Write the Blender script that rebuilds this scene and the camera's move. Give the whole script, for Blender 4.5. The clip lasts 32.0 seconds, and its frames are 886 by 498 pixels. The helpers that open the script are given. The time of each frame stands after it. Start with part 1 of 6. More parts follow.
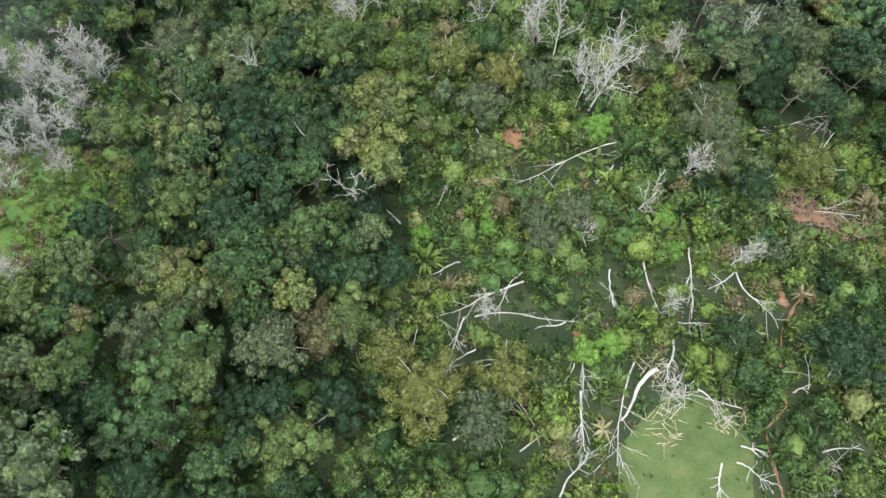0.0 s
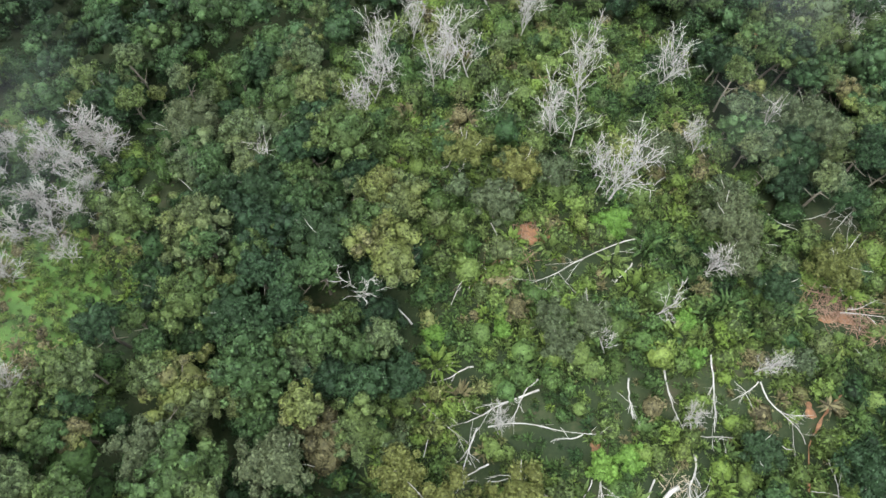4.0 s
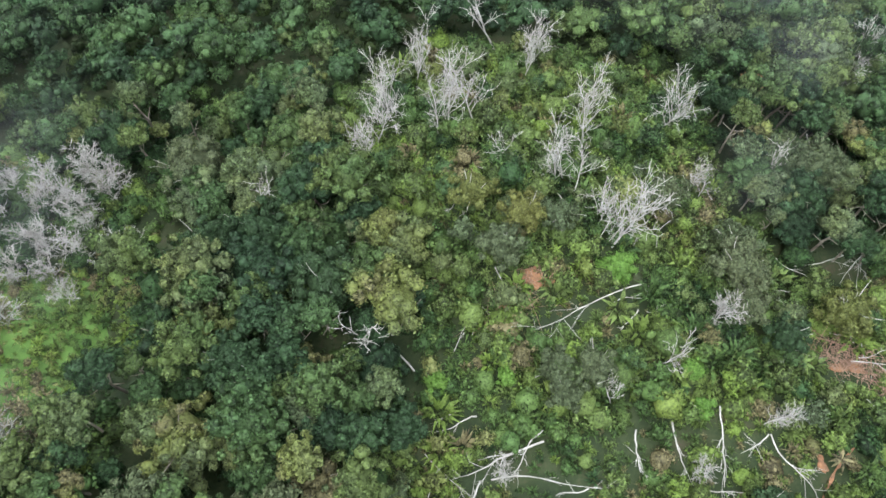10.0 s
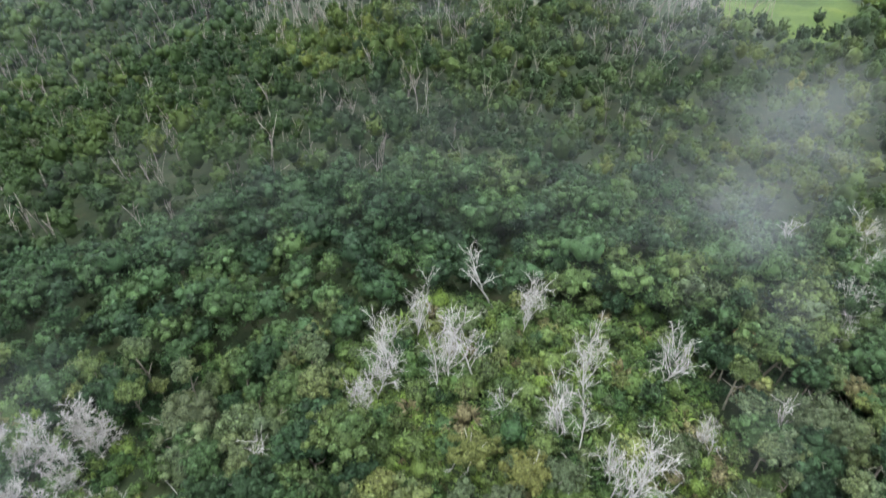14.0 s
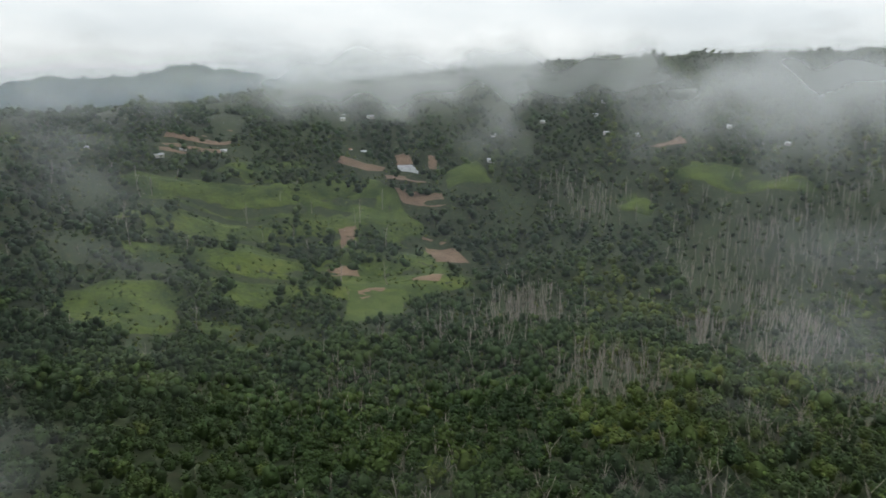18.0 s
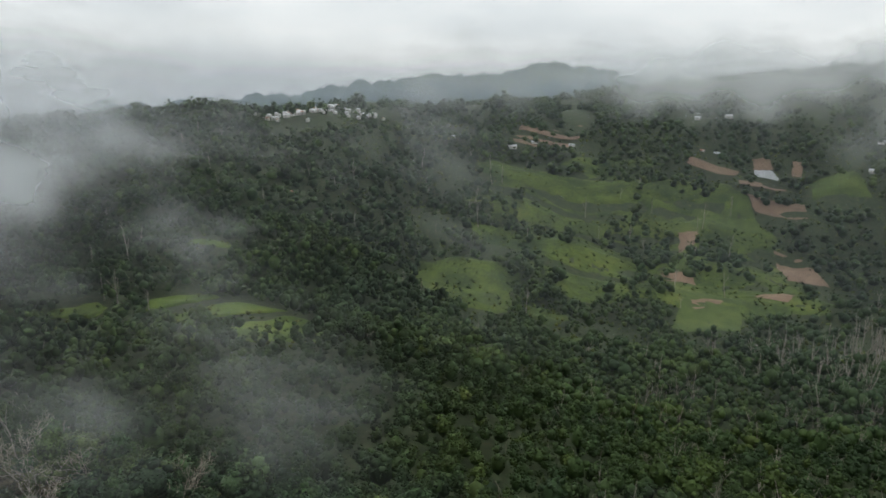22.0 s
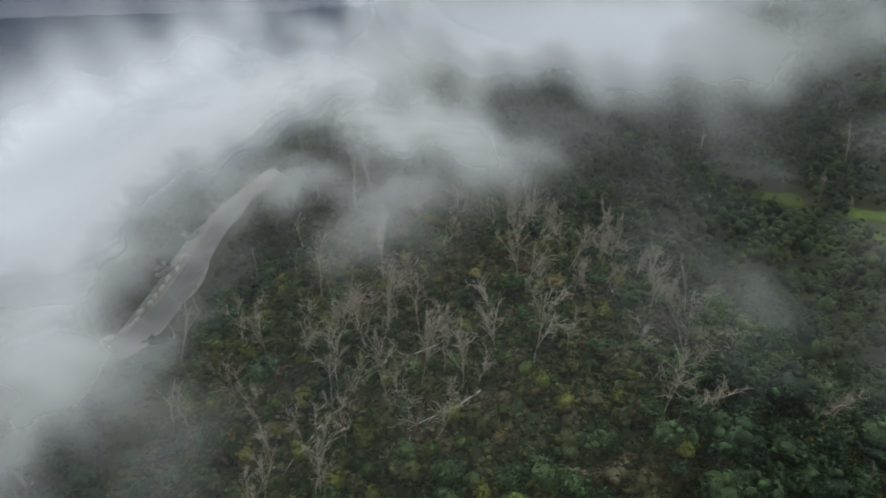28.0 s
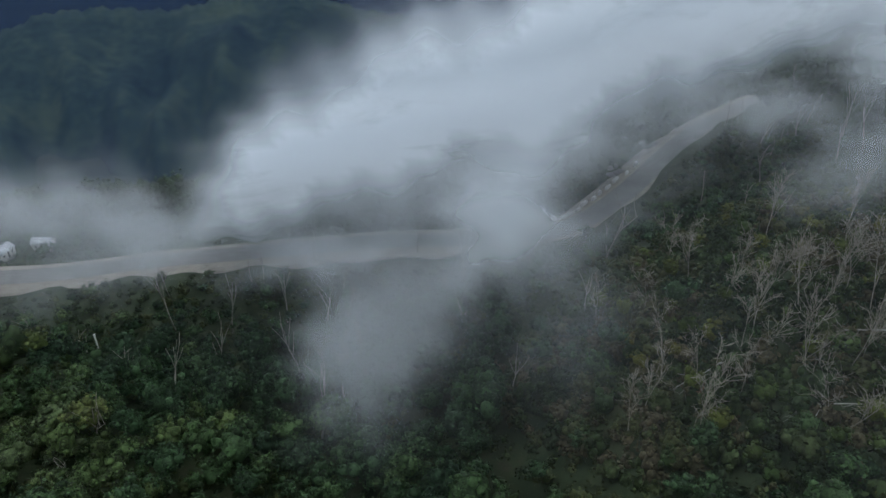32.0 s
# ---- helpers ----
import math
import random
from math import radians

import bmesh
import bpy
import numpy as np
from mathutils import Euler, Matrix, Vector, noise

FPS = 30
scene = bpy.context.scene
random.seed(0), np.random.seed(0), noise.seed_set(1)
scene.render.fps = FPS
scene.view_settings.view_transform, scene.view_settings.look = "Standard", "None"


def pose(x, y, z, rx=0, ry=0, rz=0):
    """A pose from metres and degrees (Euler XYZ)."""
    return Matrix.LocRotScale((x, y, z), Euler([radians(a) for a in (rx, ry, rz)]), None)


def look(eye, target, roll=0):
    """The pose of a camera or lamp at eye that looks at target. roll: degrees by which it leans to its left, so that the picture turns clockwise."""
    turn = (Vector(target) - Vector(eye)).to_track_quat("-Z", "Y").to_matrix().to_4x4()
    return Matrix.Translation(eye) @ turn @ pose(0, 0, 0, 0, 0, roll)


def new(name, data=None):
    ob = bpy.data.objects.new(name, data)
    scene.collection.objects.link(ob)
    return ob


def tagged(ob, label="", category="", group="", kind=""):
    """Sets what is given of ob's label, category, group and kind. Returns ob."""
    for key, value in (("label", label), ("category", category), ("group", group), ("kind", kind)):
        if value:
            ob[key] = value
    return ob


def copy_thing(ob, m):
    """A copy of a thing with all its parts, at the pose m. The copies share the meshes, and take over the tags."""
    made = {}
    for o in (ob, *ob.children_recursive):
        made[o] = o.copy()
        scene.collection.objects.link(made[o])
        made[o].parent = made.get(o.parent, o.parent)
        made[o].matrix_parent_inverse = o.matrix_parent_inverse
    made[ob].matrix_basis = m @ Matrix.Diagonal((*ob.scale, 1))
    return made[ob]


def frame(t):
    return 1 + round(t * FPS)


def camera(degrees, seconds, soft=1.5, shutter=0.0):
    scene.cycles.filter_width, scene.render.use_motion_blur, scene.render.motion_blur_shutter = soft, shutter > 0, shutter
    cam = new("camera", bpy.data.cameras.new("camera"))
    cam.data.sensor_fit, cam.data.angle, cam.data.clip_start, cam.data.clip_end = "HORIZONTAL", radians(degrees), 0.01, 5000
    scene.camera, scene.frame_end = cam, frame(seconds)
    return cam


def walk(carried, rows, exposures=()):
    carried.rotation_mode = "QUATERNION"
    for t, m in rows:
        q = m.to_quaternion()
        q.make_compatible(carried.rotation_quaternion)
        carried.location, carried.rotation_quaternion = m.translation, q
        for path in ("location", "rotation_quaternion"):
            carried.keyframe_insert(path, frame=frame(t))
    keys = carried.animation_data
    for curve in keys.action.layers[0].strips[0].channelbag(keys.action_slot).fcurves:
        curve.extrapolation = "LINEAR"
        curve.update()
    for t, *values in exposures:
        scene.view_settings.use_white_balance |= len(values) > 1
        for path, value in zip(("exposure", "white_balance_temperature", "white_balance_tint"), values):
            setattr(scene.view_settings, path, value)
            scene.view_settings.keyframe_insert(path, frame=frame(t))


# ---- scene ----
# Seconds, place in metres, and yaw, pitch, roll in degrees.
PATH = [
    (0.0, 0.59, -9.70, 59.34, -2.20, -68.61, 0.39),
    (0.5, 0.46, -8.43, 59.25, -2.16, -69.03, 0.41),
    (1.0, 0.38, -7.18, 59.17, -1.95, -69.11, 0.38),
    (1.5, 0.35, -6.04, 59.14, -1.60, -68.85, 0.23),
    (2.0, 0.37, -5.06, 59.24, -1.25, -68.42, 0.00),
    (2.5, 0.38, -4.23, 59.46, -0.96, -67.75, -0.16),
    (3.0, 0.34, -3.48, 59.72, -0.75, -67.21, -0.24),
    (3.5, 0.27, -2.80, 59.97, -0.67, -66.85, -0.25),
    (4.0, 0.19, -2.21, 60.14, -0.64, -66.40, -0.23),
    (4.5, 0.13, -1.69, 60.23, -0.54, -65.73, -0.23),
    (6.5, -0.11, -0.14, 60.06, -0.55, -64.12, -0.09),
    (7.0, -0.10, -0.00, 60.05, -0.44, -64.41, -0.15),
    (7.5, -0.08, 0.04, 60.04, -0.35, -64.89, -0.19),
    (8.0, -0.05, 0.01, 60.03, -0.35, -65.65, -0.20),
    (8.5, -0.02, -0.00, 60.01, -0.33, -66.71, -0.19),
    (9.0, -0.00, 0.02, 60.00, -0.38, -67.50, -0.15),
    (9.5, 0.01, 0.07, 60.01, -0.40, -66.20, -0.09),
    (10.0, 0.01, 0.14, 60.06, -0.40, -64.47, -0.04),
    (10.5, 0.00, 0.19, 60.13, -0.45, -62.46, 0.02),
    (11.0, -0.01, 0.20, 60.19, -0.45, -60.22, 0.08),
    (11.5, -0.02, 0.20, 60.22, -0.45, -58.09, 0.12),
    (12.0, -0.03, 0.19, 60.25, -0.45, -56.02, 0.13),
    (12.5, -0.03, 0.19, 60.28, -0.42, -54.05, 0.15),
    (13.0, -0.03, 0.24, 60.33, -0.44, -51.87, 0.16),
    (13.5, -0.02, 0.32, 60.39, -0.42, -48.67, 0.14),
    (15.5, 0.07, 1.03, 60.42, -0.18, -24.79, -0.92),
    (16.0, -0.02, 1.18, 60.15, 8.17, -19.54, -0.58),
    (16.5, -0.10, 1.42, 59.81, 16.68, -17.08, -0.24),
    (17.0, -0.25, 1.72, 59.46, 18.94, -15.94, -0.07),
    (17.5, -0.49, 2.01, 59.11, 21.84, -14.93, -0.00),
    (18.0, -0.77, 2.23, 58.75, 25.55, -13.92, 0.07),
    (18.5, -1.07, 2.42, 58.40, 29.27, -13.35, 0.12),
    (19.0, -1.34, 2.69, 58.07, 33.03, -13.36, 0.15),
    (19.5, -1.56, 3.15, 57.77, 36.77, -13.39, 0.15),
    (20.0, -1.73, 3.71, 57.51, 40.54, -13.48, 0.10),
    (20.5, -1.83, 4.21, 57.28, 44.28, -13.57, 0.07),
    (21.0, -1.88, 4.55, 57.12, 47.83, -13.74, 0.07),
    (21.5, -1.90, 4.75, 57.08, 50.78, -13.93, 0.08),
    (22.0, -1.93, 4.85, 57.10, 53.61, -14.13, 0.11),
    (22.5, -1.97, 4.87, 57.13, 56.49, -14.30, 0.12),
    (23.0, -2.07, 4.89, 57.10, 59.44, -14.48, 0.12),
    (23.5, -2.25, 4.99, 56.98, 63.25, -14.68, 0.11),
    (24.0, -2.48, 5.15, 56.75, 67.39, -14.83, 0.04),
    (24.5, -2.68, 5.24, 56.52, 71.75, -14.95, -0.10),
    (25.0, -2.84, 5.26, 56.38, 77.08, -15.40, -0.21),
    (25.5, -2.97, 5.26, 56.30, 82.60, -16.54, -0.27),
    (27.5, -3.74, 4.75, 56.83, 104.18, -22.18, 0.45),
    (28.0, -3.81, 4.72, 56.78, 109.67, -23.36, 0.36),
    (28.5, -3.85, 4.71, 56.72, 115.23, -24.47, 0.28),
    (29.0, -3.88, 4.73, 56.67, 120.84, -25.56, 0.14),
    (29.5, -3.93, 4.75, 56.65, 126.45, -26.63, -0.08),
    (30.0, -3.92, 4.75, 56.60, 132.04, -27.62, -0.27),
    (30.5, -3.79, 4.72, 56.47, 137.47, -28.55, -0.40),
    (31.0, -3.52, 4.69, 56.29, 142.70, -29.26, -0.47),
    (31.5, -3.18, 4.72, 56.11, 147.62, -29.95, -0.41),
    (32.0, -2.78, 4.79, 55.94, 148.60, -30.13, -0.18),
]
cam = camera(65.3, 32.0, soft=1.5, shutter=0.4)
walk(cam, [(t, pose(x, y, z, 90 + pitch, 0, yaw) @ pose(0, 0, 0, 0, 0, roll)) for t, x, y, z, yaw, pitch, roll in PATH],
     exposures=[(0.0, 1.06, 6130, 9), (9.0, 1.12, 6020, 11), (13.5, 1.16, 5900, 12), (15.5, 0.86, 6150, 11), (16.2, 0.62, 6200, 11), (17.2, -0.03, 6380, 8), (21.0, -0.32, 6430, 8), (25.0, -0.32, 6420, 9), (28.0, -0.38, 6380, 9), (30.5, -0.84, 5900, 8), (32.0, -0.82, 5680, 8)])
scene.cycles.transparent_max_bounces = 64

# ---- light: an overcast day, thin spots in the cloud cover ----
SUN_ELEVATION, SUN_TURN = 66, 215
world = bpy.data.worlds.new("overcast_sky")
scene.world = world
world.use_nodes = True
wn, wl = world.node_tree.nodes, world.node_tree.links
wn.clear()
w_out, w_bg, w_sky = wn.new("ShaderNodeOutputWorld"), wn.new("ShaderNodeBackground"), wn.new("ShaderNodeTexSky")
w_sky.sky_type, w_sky.sun_disc = "NISHITA", False
w_sky.sun_elevation, w_sky.sun_rotation = radians(SUN_ELEVATION), radians(SUN_TURN)
w_co, w_map, w_noise, w_ramp, w_mix = (wn.new("ShaderNodeTexCoord"), wn.new("ShaderNodeMapping"), wn.new("ShaderNodeTexNoise"),
                                       wn.new("ShaderNodeValToRGB"), wn.new("ShaderNodeMix"))
w_map.inputs["Scale"].default_value = (3.0, 3.0, 11.0)
w_noise.inputs["Scale"].default_value, w_noise.inputs["Detail"].default_value = 1.0, 5.0
w_ramp.color_ramp.elements[0].position, w_ramp.color_ramp.elements[0].color = 0.34, (8.6, 9.1, 9.4, 1)
w_ramp.color_ramp.elements[1].position, w_ramp.color_ramp.elements[1].color = 0.68, (11.6, 11.8, 11.8, 1)
w_mix.data_type = "RGBA"
w_mix.inputs["Factor"].default_value = 0.93
wl.new(w_co.outputs["Generated"], w_map.inputs["Vector"])
wl.new(w_map.outputs["Vector"], w_noise.inputs["Vector"])
wl.new(w_noise.outputs["Fac"], w_ramp.inputs["Fac"])
wl.new(w_sky.outputs["Color"], w_mix.inputs["A"])
wl.new(w_ramp.outputs["Color"], w_mix.inputs["B"])
w_sep, w_rise, w_gain = wn.new("ShaderNodeSeparateXYZ"), wn.new("ShaderNodeMapRange"), wn.new("ShaderNodeVectorMath")
w_rise.inputs["From Max"].default_value, w_rise.inputs["To Min"].default_value, w_rise.inputs["To Max"].default_value = 0.9, 0.94, 1.9
w_gain.operation = "SCALE"
wl.new(w_co.outputs["Generated"], w_sep.inputs[0])
wl.new(w_sep.outputs["Z"], w_rise.inputs["Value"])
wl.new(w_mix.outputs["Result"], w_gain.inputs[0])
wl.new(w_rise.outputs["Result"], w_gain.inputs["Scale"])
wl.new(w_gain.outputs[0], w_bg.inputs["Color"])
w_bg.inputs["Strength"].default_value = 0.1
wl.new(w_bg.outputs["Background"], w_out.inputs["Surface"])
sun = new("sun", bpy.data.lights.new("sun", "SUN"))
sun.data.energy, sun.data.angle, sun.data.color = 1.3, radians(28), (1.0, 0.96, 0.9)
_az, _el = radians(SUN_TURN), radians(SUN_ELEVATION)
sun.matrix_world = look((0, 0, 300), (-math.sin(_az) * math.cos(_el), -math.cos(_az) * math.cos(_el), 300 - math.sin(_el)))


# ---- materials ----
def nodes_of(name):
    m = bpy.data.materials.new(name)
    m.use_nodes = True
    n = m.node_tree.nodes
    n.clear()
    return m, n, m.node_tree.links, n.new("ShaderNodeOutputMaterial")


def ramp(n, stops):
    r = n.new("ShaderNodeValToRGB")
    e = r.color_ramp.elements
    while len(e) < len(stops):
        e.new(0.5)
    for k, (at, col) in enumerate(stops):
        e[k].position, e[k].color = at, (*col, 1)
    return r


def noise_tex(n, l, scale, detail=4.0, rough=0.6, vec=None):
    t = n.new("ShaderNodeTexNoise")
    t.inputs["Scale"].default_value, t.inputs["Detail"].default_value, t.inputs["Roughness"].default_value = scale, detail, rough
    if vec is None:
        vec = n.new("ShaderNodeNewGeometry").outputs["Position"]
    l.new(vec, t.inputs["Vector"])
    return t


def math_node(n, l, op, a, b, clamp=False):
    m = n.new("ShaderNodeMath")
    m.operation, m.use_clamp = op, clamp
    for k, v in enumerate((a, b)):
        if isinstance(v, (int, float)):
            m.inputs[k].default_value = v
        else:
            l.new(v, m.inputs[k])
    return m.outputs[0]


FOREST_HUES = [(0.0, (0.025, 0.049, 0.022)), (0.2, (0.037, 0.070, 0.028)), (0.4, (0.057, 0.098, 0.034)), (0.58, (0.086, 0.118, 0.035)),
               (0.76, (0.082, 0.110, 0.055)), (0.94, (0.124, 0.144, 0.040)), (1.0, (0.118, 0.108, 0.050))]
RIDGE_HUES = [(0.0, (0.028, 0.046, 0.016)), (0.3, (0.046, 0.068, 0.020)), (0.6, (0.074, 0.082, 0.028)), (1.0, (0.094, 0.080, 0.042))]
SCRUB_HUES = [(0.0, (0.034, 0.068, 0.024)), (0.3, (0.068, 0.116, 0.032)), (0.6, (0.108, 0.150, 0.042)), (0.85, (0.132, 0.196, 0.036)), (1.0, (0.160, 0.142, 0.070))]


def foliage(name, hues, per_object, leaf_scale=5.0, spread=0.5, contrast=1.7):
    m, n, l, out = nodes_of(name)
    if per_object:
        drift = noise_tex(n, l, 0.06, 2.0)
        tint = math_node(n, l, "ADD", math_node(n, l, "MULTIPLY", n.new("ShaderNodeObjectInfo").outputs["Random"], 1.0),
                         math_node(n, l, "MULTIPLY", math_node(n, l, "SUBTRACT", drift.outputs["Fac"], 0.52), 0.9), True)
    else:
        at = n.new("ShaderNodeAttribute")
        at.attribute_name = "tint"
        tint = at.outputs["Fac"]
    base = ramp(n, hues)
    l.new(tint, base.inputs["Fac"])
    grain = noise_tex(n, l, leaf_scale, 3.0)
    isle = n.new("ShaderNodeNewGeometry").outputs["Random Per Island"]
    lift = math_node(n, l, "ADD", math_node(n, l, "MULTIPLY", math_node(n, l, "SUBTRACT", grain.outputs["Fac"], 0.5), contrast),
                     math_node(n, l, "ADD", math_node(n, l, "MULTIPLY", isle, spread), 0.8 - spread / 2))
    lift = math_node(n, l, "MAXIMUM", lift, 0.12)
    gain = n.new("ShaderNodeMix")
    gain.data_type, gain.blend_type = "RGBA", "MULTIPLY"
    gain.inputs["Factor"].default_value = 1.0
    l.new(base.outputs["Color"], gain.inputs["A"])
    comb = n.new("ShaderNodeCombineColor")
    for k in ("Red", "Green", "Blue"):
        l.new(lift, comb.inputs[k])
    l.new(comb.outputs["Color"], gain.inputs["B"])
    bs, tr, mx = n.new("ShaderNodeBsdfPrincipled"), n.new("ShaderNodeBsdfTranslucent"), n.new("ShaderNodeMixShader")
    bs.inputs["Roughness"].default_value = 0.62
    bs.inputs["Specular IOR Level"].default_value = 0.16
    l.new(gain.outputs["Result"], bs.inputs["Base Color"])
    l.new(gain.outputs["Result"], tr.inputs["Color"])
    mx.inputs[0].default_value = 0.22
    l.new(bs.outputs[0], mx.inputs[1])
    l.new(tr.outputs[0], mx.inputs[2])
    l.new(mx.outputs[0], out.inputs["Surface"])
    return m


def surface(name, stops, scale, rough=0.85, bump=0.3, fine=8.0, spec=0.2):
    m, n, l, out = nodes_of(name)
    a, b = noise_tex(n, l, scale, 5.0), noise_tex(n, l, scale * fine, 4.0)
    f = math_node(n, l, "ADD", math_node(n, l, "MULTIPLY", a.outputs["Fac"], 0.65), math_node(n, l, "MULTIPLY", b.outputs["Fac"], 0.35))
    c = ramp(n, stops)
    l.new(f, c.inputs["Fac"])
    bs, bm_ = n.new("ShaderNodeBsdfPrincipled"), n.new("ShaderNodeBump")
    bs.inputs["Roughness"].default_value, bs.inputs["Specular IOR Level"].default_value = rough, spec
    bm_.inputs["Strength"].default_value = bump
    l.new(b.outputs["Fac"], bm_.inputs["Height"])
    l.new(bm_.outputs["Normal"], bs.inputs["Normal"])
    l.new(c.outputs["Color"], bs.inputs["Base Color"])
    l.new(bs.outputs[0], out.inputs["Surface"])
    return m


M_CROWN = foliage("forest_leaves", FOREST_HUES, True, 4.0, 1.0, 2.2)
M_CROWN_MASS = foliage("forest_leaves_mass", FOREST_HUES, False, 4.0, 1.0, 2.2)
M_SCRUB_MASS = foliage("scrub_leaves_mass", SCRUB_HUES, False, 4.0, 1.0, 2.3)
FAR_HUES = [(0.0, (0.024, 0.046, 0.016)), (0.2, (0.037, 0.064, 0.018)), (0.4, (0.060, 0.090, 0.020)), (0.6, (0.096, 0.120, 0.024)), (0.8, (0.114, 0.120, 0.030)), (1.0, (0.115, 0.102, 0.040))]
M_FAR_MASS = foliage("far_forest_leaves", FAR_HUES, False, 0.9, 0.45, 1.1)
M_RIDGE = foliage("ridge_scrub_leaves", RIDGE_HUES, False, 2.5, 0.5, 1.8)
M_RIDGE_TREES = foliage("ridge_tree_leaves", [(0.0, (0.034, 0.060, 0.016)), (0.35, (0.066, 0.094, 0.018)), (0.7, (0.118, 0.128, 0.024)), (1.0, (0.145, 0.128, 0.038))], False, 3.0, 0.5, 1.6)
M_FERN = surface("fern_carpet", [(0.3, (0.034, 0.070, 0.016)), (0.5, (0.070, 0.130, 0.026)), (0.75, (0.105, 0.170, 0.040))], 0.5, fine=10)
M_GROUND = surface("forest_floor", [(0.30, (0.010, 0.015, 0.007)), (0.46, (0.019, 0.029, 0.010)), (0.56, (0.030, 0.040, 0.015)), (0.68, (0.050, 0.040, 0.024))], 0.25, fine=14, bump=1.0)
M_BARK = surface("bark", [(0.3, (0.09, 0.075, 0.055)), (0.7, (0.24, 0.21, 0.17))], 1.5)
M_DEAD = surface("bleached_wood", [(0.30, (0.17, 0.155, 0.13)), (0.48, (0.32, 0.30, 0.27)), (0.7, (0.47, 0.45, 0.42))], 0.9, rough=0.8)
M_DEAD_FAR = surface("weathered_wood", [(0.30, (0.16, 0.135, 0.115)), (0.5, (0.26, 0.225, 0.195)), (0.7, (0.36, 0.32, 0.285))], 0.3, rough=0.8)
M_GREY = surface("grey_dead_wood", [(0.30, (0.15, 0.13, 0.10)), (0.5, (0.26, 0.23, 0.185)), (0.7, (0.37, 0.335, 0.28))], 0.5, rough=0.85)
M_SOIL = surface("red_soil", [(0.32, (0.07, 0.05, 0.03)), (0.45, (0.15, 0.085, 0.048)), (0.56, (0.25, 0.125, 0.062)), (0.7, (0.30, 0.17, 0.10))], 1.1, fine=5, bump=0.8)
M_GRASS = surface("short_grass", [(0.34, (0.034, 0.052, 0.016)), (0.5, (0.058, 0.080, 0.024)), (0.68, (0.092, 0.100, 0.040))], 0.5, fine=9, bump=0.7)
M_MEADOW = surface("hill_meadow", [(0.32, (0.012, 0.024, 0.007)), (0.45, (0.030, 0.048, 0.010)), (0.55, (0.058, 0.080, 0.013)), (0.66, (0.092, 0.104, 0.020)), (0.76, (0.090, 0.086, 0.030))], 0.03, fine=12)
M_FARM = surface("tilled_soil", [(0.3, (0.10, 0.065, 0.045)), (0.55, (0.155, 0.105, 0.07)), (0.8, (0.21, 0.15, 0.105))], 0.06, fine=9)
M_ROAD = surface("road_concrete", [(0.3, (0.12, 0.117, 0.11)), (0.6, (0.19, 0.183, 0.172)), (0.8, (0.25, 0.242, 0.228))], 0.15, fine=9)
M_MOUNT = surface("far_forest", [(0.34, (0.010, 0.022, 0.016)), (0.5, (0.030, 0.052, 0.034)), (0.66, (0.075, 0.100, 0.050))], 0.010, fine=7, bump=1.0)


def cloud_material(name, scale, tone, soft=1.0, base=0.1):
    """Drifting cloud: its thickness along the sight is laid down on the mesh, and slow noise breaks it into billows."""
    m, n, l, out = nodes_of(name)
    tau, body, mp = n.new("ShaderNodeAttribute"), n.new("ShaderNodeAttribute"), n.new("ShaderNodeMapping")
    tau.attribute_name, body.attribute_name = "thickness", "body"
    mp.inputs["Scale"].default_value = (1, 1, 1.25)
    l.new(n.new("ShaderNodeNewGeometry").outputs["Position"], mp.inputs["Vector"])
    big = noise_tex(n, l, scale, 6.0, 0.56, mp.outputs["Vector"])
    big.inputs["Distortion"].default_value = 0.35
    billow = math_node(n, l, "MULTIPLY", math_node(n, l, "SUBTRACT", big.outputs["Fac"], 0.5), 4.4 * soft)
    value = math_node(n, l, "ADD", math_node(n, l, "ADD", math_node(n, l, "MULTIPLY", body.outputs["Fac"], 1.15), base), billow)
    rg = n.new("ShaderNodeMapRange")
    rg.interpolation_type = "SMOOTHSTEP"
    rg.inputs["To Max"].default_value = 1.35
    l.new(value, rg.inputs["Value"])
    thick = math_node(n, l, "MULTIPLY", tau.outputs["Fac"], rg.outputs["Result"])
    alpha = math_node(n, l, "SUBTRACT", 1.0, math_node(n, l, "POWER", 2.71828, math_node(n, l, "MULTIPLY", thick, -1.0)), True)
    df, tl, tp = n.new("ShaderNodeBsdfDiffuse"), n.new("ShaderNodeBsdfTranslucent"), n.new("ShaderNodeBsdfTransparent")
    df.inputs["Color"].default_value = tl.inputs["Color"].default_value = (*tone, 1)
    both, mx = n.new("ShaderNodeMixShader"), n.new("ShaderNodeMixShader")
    both.inputs[0].default_value = 0.68
    l.new(df.outputs[0], both.inputs[1])
    l.new(tl.outputs[0], both.inputs[2])
    l.new(alpha, mx.inputs[0])
    l.new(tp.outputs[0], mx.inputs[1])
    l.new(both.outputs[0], mx.inputs[2])
    l.new(mx.outputs[0], out.inputs["Surface"])
    return m


